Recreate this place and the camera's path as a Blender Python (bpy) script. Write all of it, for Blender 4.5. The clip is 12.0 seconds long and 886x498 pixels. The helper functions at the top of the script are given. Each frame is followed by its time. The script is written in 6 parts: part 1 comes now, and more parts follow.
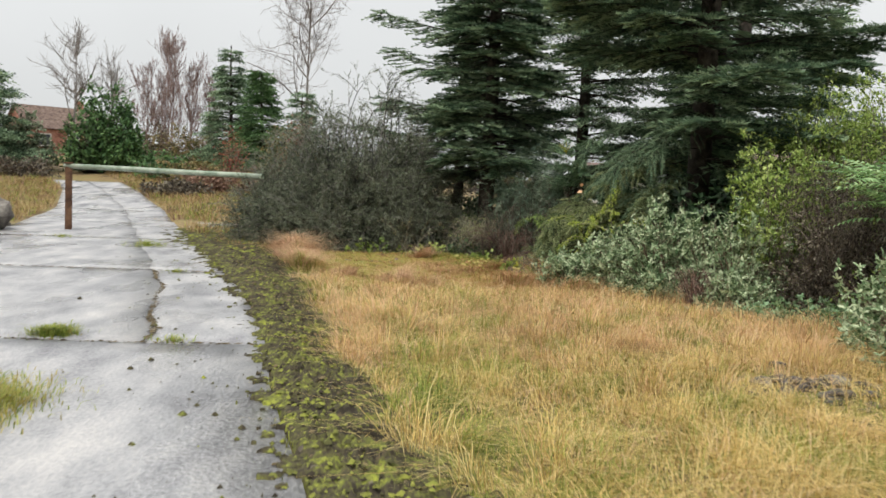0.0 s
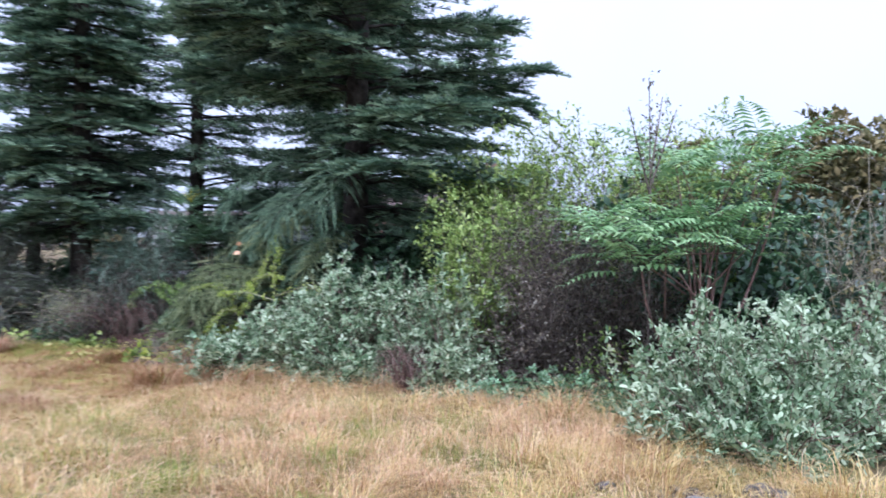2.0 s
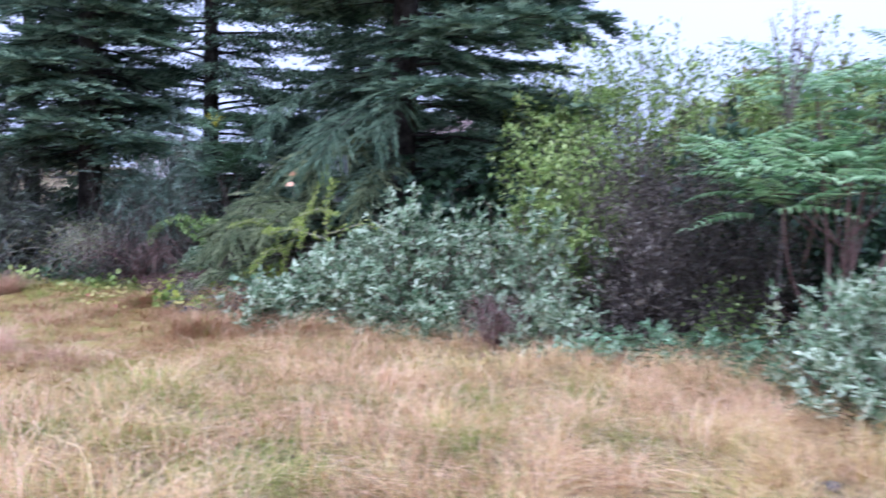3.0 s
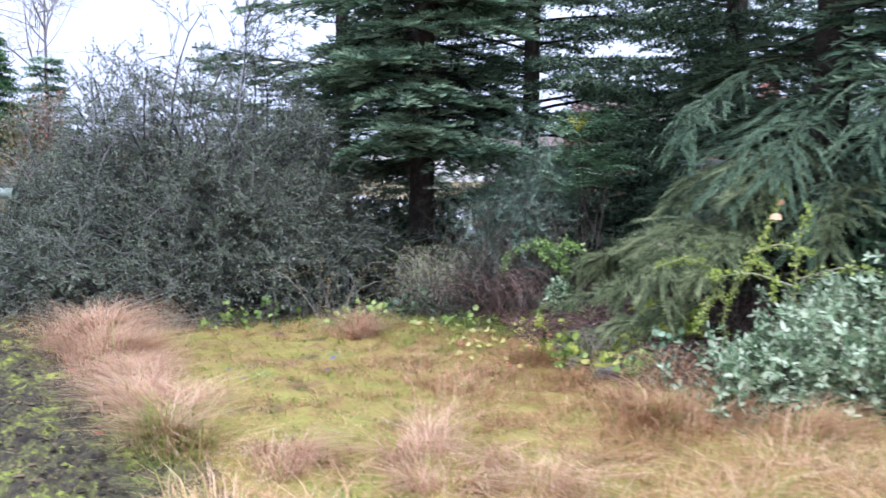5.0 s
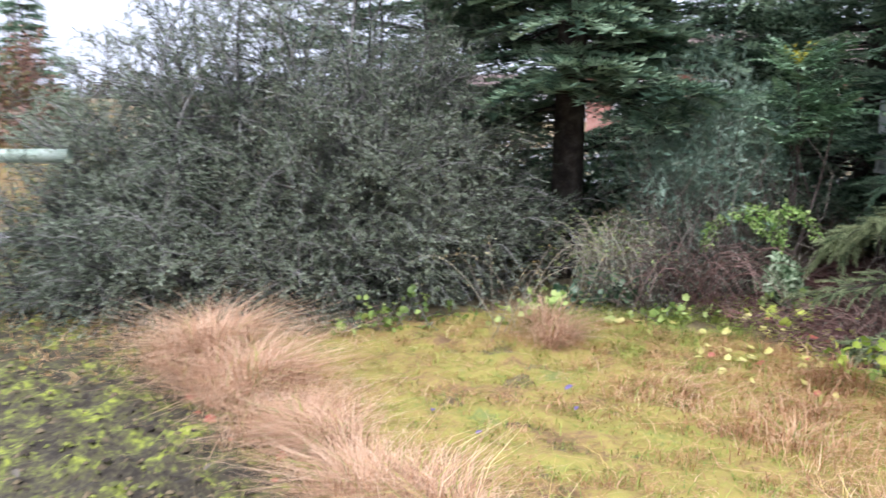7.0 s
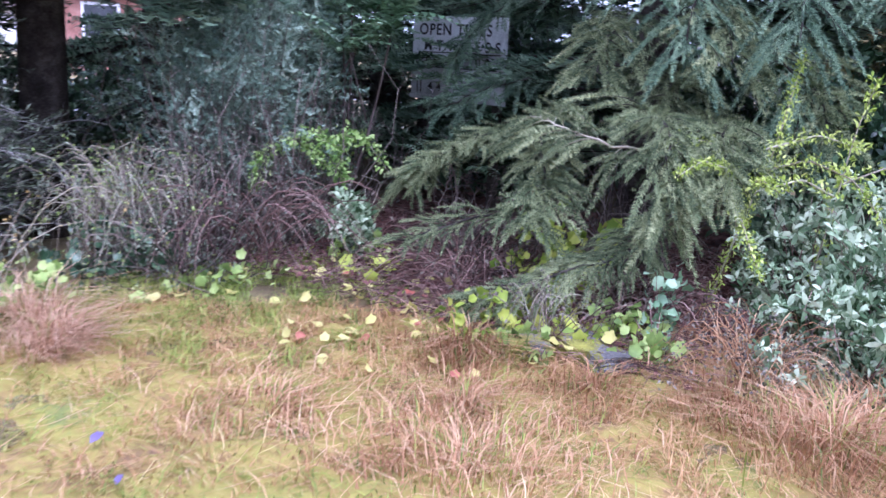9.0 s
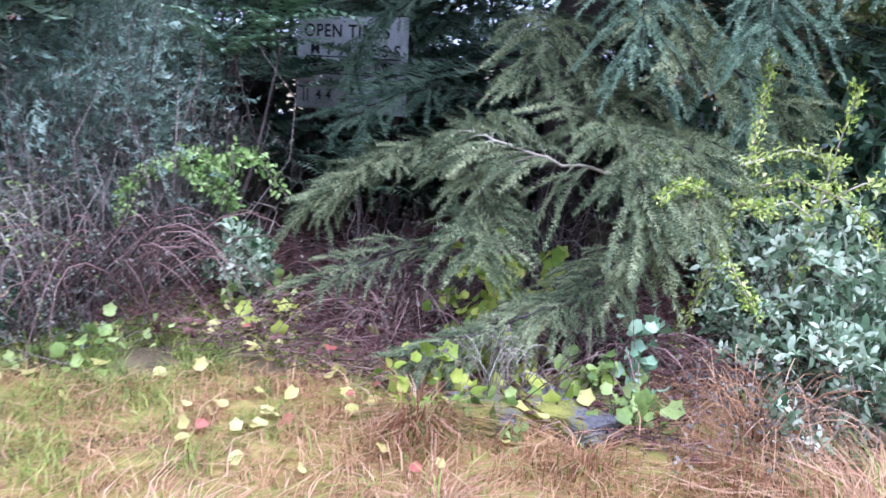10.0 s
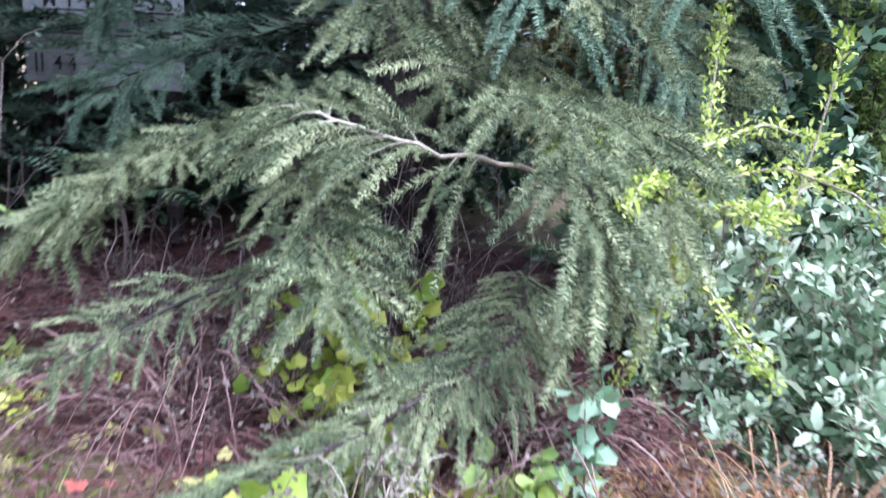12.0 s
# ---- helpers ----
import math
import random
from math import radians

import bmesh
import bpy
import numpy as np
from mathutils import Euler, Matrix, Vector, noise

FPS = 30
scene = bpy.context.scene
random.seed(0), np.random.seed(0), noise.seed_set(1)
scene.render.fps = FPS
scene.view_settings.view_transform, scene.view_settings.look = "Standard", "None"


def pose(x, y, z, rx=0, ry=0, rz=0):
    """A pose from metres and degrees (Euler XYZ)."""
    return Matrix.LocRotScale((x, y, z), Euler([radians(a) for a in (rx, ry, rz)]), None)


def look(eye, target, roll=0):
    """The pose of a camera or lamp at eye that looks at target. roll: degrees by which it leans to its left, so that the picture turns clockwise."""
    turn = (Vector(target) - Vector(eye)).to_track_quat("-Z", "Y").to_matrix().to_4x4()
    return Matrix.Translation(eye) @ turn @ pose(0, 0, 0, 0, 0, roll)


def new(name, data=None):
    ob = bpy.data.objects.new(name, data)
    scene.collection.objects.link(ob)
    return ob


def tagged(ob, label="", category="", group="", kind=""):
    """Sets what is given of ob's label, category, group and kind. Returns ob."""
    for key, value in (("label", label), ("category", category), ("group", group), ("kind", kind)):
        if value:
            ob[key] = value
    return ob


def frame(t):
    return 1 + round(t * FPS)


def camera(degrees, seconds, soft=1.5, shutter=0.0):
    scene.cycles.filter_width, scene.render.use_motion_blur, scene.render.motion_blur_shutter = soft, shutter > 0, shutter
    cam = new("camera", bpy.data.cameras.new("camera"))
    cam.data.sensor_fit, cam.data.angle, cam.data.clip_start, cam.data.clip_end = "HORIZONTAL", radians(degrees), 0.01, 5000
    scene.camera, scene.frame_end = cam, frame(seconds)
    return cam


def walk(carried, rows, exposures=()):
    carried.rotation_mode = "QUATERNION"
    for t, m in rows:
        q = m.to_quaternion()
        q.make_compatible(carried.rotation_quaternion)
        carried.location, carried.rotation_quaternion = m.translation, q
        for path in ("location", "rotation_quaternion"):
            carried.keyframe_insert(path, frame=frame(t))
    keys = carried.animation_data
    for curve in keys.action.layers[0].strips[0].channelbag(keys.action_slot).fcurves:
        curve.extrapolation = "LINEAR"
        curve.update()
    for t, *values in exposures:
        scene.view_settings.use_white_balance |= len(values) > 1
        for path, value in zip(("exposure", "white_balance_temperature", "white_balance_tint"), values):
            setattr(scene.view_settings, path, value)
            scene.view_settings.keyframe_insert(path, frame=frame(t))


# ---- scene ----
cam = camera(56.8, 12.0, soft=1.5, shutter=0.4)
PATH = [
    (0, (-0.599, -0.268, 1.251), (-0.448, 1.719, 1.088), 2.5),
    (0.5, (-0.698, 0.337, 1.286), (-0.429, 2.313, 1.135), 1.1),
    (1, (-0.76, 0.984, 1.317), (-0.199, 2.898, 1.16), 0.3),
    (1.5, (-0.804, 1.624, 1.376), (-0.012, 3.458, 1.274), -0.5),
    (2, (-0.829, 2.228, 1.352), (0.276, 3.895, 1.326), 0.3),
    (2.5, (-0.841, 2.873, 1.341), (0.375, 4.458, 1.255), 0.8),
    (3, (-0.974, 3.557, 1.319), (0.166, 5.191, 1.135), 1.2),
    (3.5, (-1.197, 4.27, 1.351), (-0.22, 6.004, 1.155), 2.1),
    (3.7, (-1.259, 4.569, 1.36), (-0.326, 6.326, 1.152), 1.5),
    (5.3, (-1.809, 6.306, 1.554), (-1.149, 8.179, 1.321), -0.1),
    (5.5, (-1.897, 6.54, 1.548), (-1.266, 8.42, 1.285), -0.4),
    (6, (-2.112, 7.095, 1.587), (-1.631, 9.012, 1.284), -1.7),
    (6.5, (-2.373, 7.68, 1.593), (-1.858, 9.582, 1.25), -2.5),
    (7, (-2.55, 8.246, 1.58), (-1.795, 10.063, 1.22), -0.5),
    (7.5, (-2.661, 8.692, 1.601), (-1.555, 10.302, 1.171), 0.7),
    (7.7, (-2.665, 8.929, 1.577), (-1.39, 10.396, 1.107), 2.8),
    (9.3, (-1.552, 9.922, 1.236), (0.139, 10.885, 0.777), 2.6),
    (9.5, (-1.469, 10.055, 1.238), (0.25, 10.971, 0.784), 2.6),
    (10, (-1.267, 10.372, 1.224), (0.548, 11.092, 0.79), 3.3),
    (10.5, (-1.134, 10.538, 1.232), (0.731, 11.112, 0.791), 4.9),
    (11, (-0.807, 10.669, 1.125), (1.066, 11.162, 0.624), 8.1),
    (11.5, (-0.502, 10.764, 1.129), (1.388, 11.104, 0.571), 6.8),
    (12, (-0.115, 10.91, 1.105), (1.819, 11.144, 0.655), 3.3),
]
walk(cam, [(t, look(eye, target, roll)) for t, eye, target, roll in PATH],
     [(0, 0.5, 7000, 10), (1, 0.65, 6400, 11), (1.5, 0.85, 5600, 13), (2.5, 1.0, 5100, 31), (3.7, 1.05, 4750, 30), (5.3, 1.25, 5500, 22), (7.0, 1.35, 5800, 20), (7.7, 1.5, 5600, 24), (9.3, 1.52, 4950, 38), (10.5, 1.82, 4950, 31), (11, 1.85, 4950, 32), (11.4, 1.78, 4750, 23), (12, 2.15, 5100, 31)])

# world, sky and sun: a bright overcast day
world = bpy.data.worlds.new("world")
scene.world = world
world.use_nodes = True
wn, wl = world.node_tree.nodes, world.node_tree.links
sky = wn.new("ShaderNodeTexSky")
sky.sky_type, sky.sun_disc = "NISHITA", False
sky.sun_elevation, sky.sun_rotation = radians(58), radians(215)
pale = wn.new("ShaderNodeHueSaturation")
pale.inputs["Saturation"].default_value = 0.12
cloud = wn.new("ShaderNodeMix")
cloud.data_type = "RGBA"
cloud.inputs[0].default_value = 0.8
cloud.inputs[7].default_value = (7.7, 8.3, 9.0, 1)
wl.new(sky.outputs[0], pale.inputs["Color"])
wl.new(pale.outputs[0], cloud.inputs[6])
# overcast: brighter overhead than towards the horizon, with faint cloud bellies
sky_dir, sky_axes = wn.new("ShaderNodeTexCoord"), wn.new("ShaderNodeSeparateXYZ")
wl.new(sky_dir.outputs["Generated"], sky_axes.inputs[0])
belly = wn.new("ShaderNodeTexNoise")
belly.inputs["Scale"].default_value, belly.inputs["Detail"].default_value = 2.2, 5
wl.new(sky_dir.outputs["Generated"], belly.inputs["Vector"])
rise_z = wn.new("ShaderNodeMath")
rise_z.operation = "MAXIMUM"
rise_z.inputs[1].default_value = 0.0
wl.new(sky_axes.outputs[2], rise_z.inputs[0])
dome = wn.new("ShaderNodeMath")
dome.operation = "MULTIPLY_ADD"
dome.inputs[1].default_value, dome.inputs[2].default_value = 0.62, 0.53
wl.new(rise_z.outputs[0], dome.inputs[0])
patchy = wn.new("ShaderNodeMath")
patchy.operation = "MULTIPLY_ADD"
patchy.inputs[1].default_value = 0.16
wl.new(belly.outputs[0], patchy.inputs[0])
wl.new(dome.outputs[0], patchy.inputs[2])
graded_sky = wn.new("ShaderNodeVectorMath")
graded_sky.operation = "SCALE"
wl.new(cloud.outputs[2], graded_sky.inputs[0])
wl.new(patchy.outputs[0], graded_sky.inputs["Scale"])
wl.new(graded_sky.outputs[0], wn["Background"].inputs[0])
wn["Background"].inputs[1].default_value = 0.105
sun = new("sun", bpy.data.lights.new("sun", "SUN"))
sun.data.energy, sun.data.angle, sun.data.color = 1.5, radians(25), (1, 0.97, 0.93)
sun.matrix_world = look((-10.5, -15, 30), (0, 0, 0))


# ---- materials ----
def material(name, ramp, scale=8.0, rough=0.75, bump=0.3, island=0.0, obj=0.0, metal=0.0, spec=0.35, fine=90.0, wet=None, width=0.25, stretch=None):
    """Noise at two scales drives a colour ramp; island or obj add a random shift per leaf or per piece."""
    m = bpy.data.materials.new(name)
    m.use_nodes = True
    n, l = m.node_tree.nodes, m.node_tree.links
    b = n["Principled BSDF"]
    tc = n.new("ShaderNodeTexCoord")
    geo = n.new("ShaderNodeNewGeometry")
    big, small = n.new("ShaderNodeTexNoise"), n.new("ShaderNodeTexNoise")
    big.inputs["Scale"].default_value, big.inputs["Detail"].default_value = scale, 8
    big.inputs["Roughness"].default_value = 0.62
    small.inputs["Scale"].default_value, small.inputs["Detail"].default_value = fine, 3
    place = geo.outputs["Position"]
    if stretch:
        squash = n.new("ShaderNodeVectorMath")
        squash.operation = "MULTIPLY"
        squash.inputs[1].default_value = stretch
        l.new(place, squash.inputs[0])
        place = squash.outputs[0]
    l.new(place, big.inputs["Vector"])
    l.new(geo.outputs["Position"], small.inputs["Vector"])
    value = n.new("ShaderNodeMath")
    value.operation = "MULTIPLY_ADD"
    l.new(small.outputs[0], value.inputs[0])
    value.inputs[1].default_value = 0.45
    shift = n.new("ShaderNodeMath")
    shift.operation = "MULTIPLY_ADD"
    shift.inputs[1].default_value = island or obj
    off = n.new("ShaderNodeMath")
    off.operation = "SUBTRACT"
    l.new(big.outputs[0], off.inputs[0])
    off.inputs[1].default_value = 0.22 + 0.5 * (island or obj)
    if island:
        l.new(geo.outputs["Random Per Island"], shift.inputs[0])
    elif obj:
        info = n.new("ShaderNodeObjectInfo")
        l.new(info.outputs["Random"], shift.inputs[0])
    else:
        shift.inputs[0].default_value = 0.0
    l.new(off.outputs[0], shift.inputs[2])
    l.new(shift.outputs[0], value.inputs[2])
    cr = n.new("ShaderNodeValToRGB")
    els = cr.color_ramp.elements
    while len(els) < len(ramp):
        els.new(0.5)
    for e, (p, c) in zip(els, ramp):
        e.position, e.color = p, (*c, 1)
    spread = n.new("ShaderNodeMapRange")
    spread.inputs[1].default_value, spread.inputs[2].default_value = 0.5 - width, 0.5 + width
    l.new(value.outputs[0], spread.inputs[0])
    l.new(spread.outputs[0], cr.inputs[0])
    l.new(cr.outputs[0], b.inputs["Base Color"])
    b.inputs["Roughness"].default_value = rough
    b.inputs["Metallic"].default_value = metal
    b.inputs["Specular IOR Level"].default_value = spec
    if wet:
        wr = n.new("ShaderNodeMapRange")
        wr.inputs[1].default_value, wr.inputs[2].default_value = wet[0], wet[1]
        wr.inputs[3].default_value, wr.inputs[4].default_value = wet[2], rough
        wet_noise = n.new("ShaderNodeTexNoise")
        wet_noise.inputs["Scale"].default_value, wet_noise.inputs["Detail"].default_value = 0.9, 5
        l.new(place, wet_noise.inputs["Vector"])
        l.new(wet_noise.outputs[0], wr.inputs[0])
        l.new(wr.outputs[0], b.inputs["Roughness"])
    if bump:
        bp = n.new("ShaderNodeBump")
        bp.inputs["Strength"].default_value, bp.inputs["Distance"].default_value = bump, 0.01
        l.new(small.outputs[0], bp.inputs["Height"])
        l.new(bp.outputs[0], b.inputs["Normal"])
    return m


def leafy(name, dark, mid, light, island=0.7, rough=0.55, through_light=0.25, spec=0.3, scale=1.3):
    m = material(name, [(0.12, dark), (0.5, mid), (0.88, light)], scale=scale, rough=rough, bump=0, island=island, spec=spec, fine=30, width=0.42)
    n, l = m.node_tree.nodes, m.node_tree.links
    b, out = n["Principled BSDF"], n["Material Output"]
    tr, mix = n.new("ShaderNodeBsdfTranslucent"), n.new("ShaderNodeMixShader")
    l.new(b.inputs["Base Color"].links[0].from_socket, tr.inputs["Color"])
    mix.inputs[0].default_value = through_light
    l.new(b.outputs[0], mix.inputs[1])
    l.new(tr.outputs[0], mix.inputs[2])
    l.new(mix.outputs[0], out.inputs["Surface"])
    return m


M = {
    "soil": material("soil", [(0.2, (0.06, 0.045, 0.025)), (0.45, (0.14, 0.105, 0.05)), (0.62, (0.2, 0.155, 0.075)), (0.8, (0.14, 0.15, 0.05))], 2.0, 0.9, 0.8),
    "hill": material("hill_turf", [(0.25, (0.12, 0.085, 0.045)), (0.5, (0.27, 0.19, 0.09)), (0.75, (0.2, 0.18, 0.07))], 0.5, 0.9, 0.8, fine=6),
    "concrete": material("weathered_concrete", [(0.0, (0.13, 0.13, 0.14)), (0.3, (0.26, 0.26, 0.275)), (0.55, (0.38, 0.38, 0.39)), (0.75, (0.47, 0.46, 0.46)), (1.0, (0.58, 0.56, 0.54))], 2.2, 0.6, 1.0, obj=0.02, wet=(0.4, 0.58, 0.16), fine=42, spec=0.5, width=0.24, stretch=(1.0, 0.45, 1.0)),
    "moss": material("moss", [(0.15, (0.03, 0.024, 0.016)), (0.4, (0.06, 0.05, 0.03)), (0.58, (0.09, 0.085, 0.033)), (0.76, (0.15, 0.165, 0.036)), (1.0, (0.3, 0.33, 0.05))], 6.5, 0.95, 1.0, fine=40, width=0.22),
    "moss_clod": leafy("moss_clods", (0.04, 0.032, 0.02), (0.105, 0.11, 0.032), (0.26, 0.28, 0.055), 0.8, 0.9, 0.06, scale=3.0),
    "lawn_moss": material("lawn_moss", [(0.12, (0.15, 0.09, 0.045)), (0.32, (0.25, 0.165, 0.06)), (0.5, (0.3, 0.235, 0.062)), (0.7, (0.28, 0.25, 0.055)), (0.92, (0.17, 0.19, 0.05))], 2.6, 0.95, 1.0, fine=35, width=0.28),
    "straw": leafy("straw_grass", (0.4, 0.27, 0.09), (0.74, 0.55, 0.2), (0.88, 0.72, 0.36), 0.75, 0.7, 0.3, scale=1.6),
    "pink_straw": leafy("fox_straw_grass", (0.44, 0.25, 0.12), (0.76, 0.49, 0.27), (0.88, 0.66, 0.42), 0.75, 0.7, 0.3, scale=1.6),
    "bank_straw": leafy("dull_bank_grass", (0.2, 0.13, 0.06), (0.4, 0.27, 0.13), (0.56, 0.42, 0.22), 0.75, 0.7, 0.3),
    "tan_straw": leafy("tan_tussock_grass", (0.38, 0.215, 0.12), (0.64, 0.41, 0.25), (0.79, 0.57, 0.38), 0.75, 0.7, 0.3, scale=3.0),
    "orange_straw": leafy("orange_straw_grass", (0.34, 0.17, 0.08), (0.55, 0.32, 0.16), (0.7, 0.48, 0.28), 0.7, 0.7, 0.3),
    "russet_straw": leafy("russet_dead_grass", (0.29, 0.15, 0.06), (0.5, 0.29, 0.12), (0.65, 0.44, 0.22), 0.75, 0.75, 0.25),
    "clod_brown": leafy("brown_dirt_clods", (0.035, 0.027, 0.018), (0.085, 0.065, 0.036), (0.17, 0.13, 0.07), 0.8, 0.9, 0.02),
    "grey_twig": material("pale_grey_twig", [(0.2, (0.045, 0.044, 0.04)), (0.5, (0.11, 0.106, 0.096)), (0.85, (0.3, 0.285, 0.26))], 2, 0.85, 0.3, island=0.6),
    "bright_green": leafy("bright_privet_leaves", (0.13, 0.25, 0.05), (0.33, 0.5, 0.13), (0.55, 0.7, 0.26), 0.7, 0.5, 0.3),
    "green_grass": leafy("green_grass", (0.12, 0.17, 0.03), (0.26, 0.33, 0.06), (0.46, 0.47, 0.11), 0.6, 0.6, 0.3),
    "moss_grass": leafy("yellow_green_grass", (0.24, 0.19, 0.055), (0.42, 0.35, 0.1), (0.57, 0.48, 0.19), 0.7, 0.7, 0.3, scale=2.5),
    "bark": material("dark_bark", [(0.2, (0.018, 0.014, 0.011)), (0.55, (0.05, 0.04, 0.032)), (0.85, (0.1, 0.085, 0.07))], 9, 0.9, 1.0),
    "twig": material("grey_brown_twig", [(0.2, (0.06, 0.045, 0.036)), (0.5, (0.15, 0.115, 0.095)), (0.85, (0.27, 0.22, 0.18))], 2, 0.85, 0.4, island=0.5),
    "red_twig": material("reddish_twig", [(0.2, (0.08, 0.042, 0.032)), (0.5, (0.19, 0.11, 0.085)), (0.85, (0.34, 0.22, 0.18))], 2, 0.85, 0.4, island=0.5),
    "pale_twig": material("pale_dry_twig", [(0.2, (0.2, 0.16, 0.11)), (0.5, (0.37, 0.32, 0.23)), (0.85, (0.5, 0.46, 0.33))], 2, 0.8, 0.3, island=0.5),
    "fir": leafy("fir_needles", (0.05, 0.092, 0.056), (0.165, 0.265, 0.155), (0.4, 0.53, 0.33), 0.75, 0.6, 0.22, 0.2, 0.9),
    "spruce": leafy("spruce_needles", (0.06, 0.085, 0.042), (0.19, 0.245, 0.115), (0.47, 0.51, 0.26), 0.75, 0.65, 0.2, 0.15, 1.8),
    "juniper": leafy("juniper_foliage", (0.07, 0.12, 0.085), (0.2, 0.3, 0.21), (0.44, 0.56, 0.42), 0.6, 0.6, 0.2),
    "cotoneaster": leafy("small_dark_leaves", (0.07, 0.098, 0.058), (0.185, 0.225, 0.142), (0.36, 0.4, 0.28), 0.5, 0.55, 0.2, 0.2, 0.7),
    "grey_leaf": leafy("grey_green_leaves", (0.08, 0.135, 0.06), (0.3, 0.41, 0.23), (0.6, 0.68, 0.46), 0.8, 0.75, 0.22, 0.12),
    "lime": leafy("lime_leaves", (0.2, 0.29, 0.03), (0.43, 0.55, 0.09), (0.68, 0.74, 0.22), 0.7, 0.5, 0.35),
    "soft_green": leafy("soft_green_leaves", (0.1, 0.16, 0.035), (0.3, 0.42, 0.1), (0.58, 0.68, 0.24), 0.6, 0.55, 0.3),
    "frond": leafy("pinnate_fronds", (0.1, 0.2, 0.07), (0.25, 0.42, 0.17), (0.46, 0.63, 0.32), 0.6, 0.5, 0.3),
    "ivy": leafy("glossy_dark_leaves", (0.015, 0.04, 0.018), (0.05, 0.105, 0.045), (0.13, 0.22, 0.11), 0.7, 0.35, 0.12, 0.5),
    "mahonia": leafy("mahonia_leaves", (0.08, 0.16, 0.07), (0.21, 0.36, 0.18), (0.42, 0.57, 0.36), 0.6, 0.4, 0.15, 0.45),
    "hedge_leaf": leafy("brownish_hedge_leaves", (0.06, 0.06, 0.025), (0.17, 0.16, 0.06), (0.32, 0.25, 0.11), 0.8, 0.6, 0.2),
    "purple_leaf": leafy("purple_brown_leaves", (0.045, 0.034, 0.026), (0.115, 0.095, 0.07), (0.25, 0.22, 0.16), 0.8, 0.55, 0.15),
    "yellow": leafy("yellow_fallen_leaves", (0.4, 0.35, 0.08), (0.6, 0.55, 0.16), (0.7, 0.65, 0.28), 0.8, 0.55, 0.3),
    "yellow_green": leafy("yellow_green_vine_leaves", (0.2, 0.32, 0.04), (0.42, 0.52, 0.07), (0.66, 0.68, 0.14), 0.8, 0.5, 0.35),
    "russet": leafy("russet_heath", (0.12, 0.065, 0.045), (0.24, 0.14, 0.1), (0.36, 0.23, 0.16), 0.7, 0.7, 0.15),
    "evergreen": leafy("evergreen_leaves", (0.03, 0.07, 0.028), (0.08, 0.17, 0.06), (0.17, 0.3, 0.11), 0.7, 0.55, 0.15),
    "red_leaf": leafy("red_fallen_leaves", (0.18, 0.05, 0.035), (0.4, 0.12, 0.08), (0.55, 0.26, 0.16), 0.8, 0.6, 0.2),
    "purple_petal": leafy("purple_leaf", (0.08, 0.06, 0.13), (0.17, 0.13, 0.26), (0.28, 0.23, 0.38), 0.6, 0.6, 0.2),
    "orange_leaf": leafy("orange_leaf", (0.6, 0.26, 0.1), (0.75, 0.4, 0.2), (0.8, 0.5, 0.3), 0.5, 0.6, 0.3),
    "flower": leafy("yellow_flowers", (0.6, 0.5, 0.02), (0.8, 0.68, 0.05), (0.85, 0.75, 0.15), 0.5, 0.6, 0.3),
    "rust": material("rusty_steel", [(0.2, (0.05, 0.025, 0.015)), (0.5, (0.12, 0.06, 0.035)), (0.85, (0.2, 0.11, 0.06))], 6, 0.8, 0.6),
    "pole_paint": material("green_galvanised_pole", [(0.2, (0.16, 0.22, 0.16)), (0.5, (0.3, 0.36, 0.28)), (0.85, (0.46, 0.5, 0.42))], 5, 0.45, 0.3, metal=0.3),
    "stone": material("grey_stone", [(0.2, (0.05, 0.045, 0.04)), (0.5, (0.16, 0.14, 0.125)), (0.85, (0.3, 0.28, 0.25))], 4, 0.85, 1.0),
    "mossy_stone": material("mossy_slab", [(0.2, (0.09, 0.085, 0.085)), (0.38, (0.17, 0.16, 0.155)), (0.48, (0.17, 0.16, 0.035)), (0.85, (0.3, 0.29, 0.05))], 4, 0.9, 1.0),
    "mud": material("dark_mud", [(0.2, (0.02, 0.017, 0.016)), (0.5, (0.06, 0.05, 0.05)), (0.85, (0.16, 0.14, 0.14))], 9, 0.45, 1.0),
    "litter": material("red_brown_litter", [(0.2, (0.04, 0.016, 0.013)), (0.5, (0.12, 0.05, 0.04)), (0.85, (0.26, 0.13, 0.1))], 6, 0.9, 1.0),
    "board": material("dirty_white_board", [(0.15, (0.4, 0.42, 0.4)), (0.5, (0.72, 0.74, 0.72)), (0.85, (0.82, 0.83, 0.82))], 3, 0.5, 0.1),
    "ink": material("black_lettering", [(0.2, (0.015, 0.015, 0.016)), (0.8, (0.03, 0.03, 0.03))], 5, 0.6, 0),
    "brick": material("red_brick", [(0.2, (0.2, 0.09, 0.065)), (0.5, (0.33, 0.16, 0.12)), (0.85, (0.45, 0.26, 0.2))], 2, 0.9, 0.5),
    "roof": material("brown_roof", [(0.2, (0.09, 0.06, 0.05)), (0.5, (0.16, 0.11, 0.09)), (0.85, (0.24, 0.18, 0.15))], 3, 0.85, 0.5),
    "render": material("pale_render", [(0.2, (0.6, 0.58, 0.56)), (0.6, (0.74, 0.73, 0.71)), (0.85, (0.8, 0.8, 0.79))], 1, 0.85, 0.2),
    "glass": material("window_glass", [(0.2, (0.03, 0.035, 0.04)), (0.8, (0.06, 0.065, 0.07))], 1, 0.1, 0, spec=0.6),
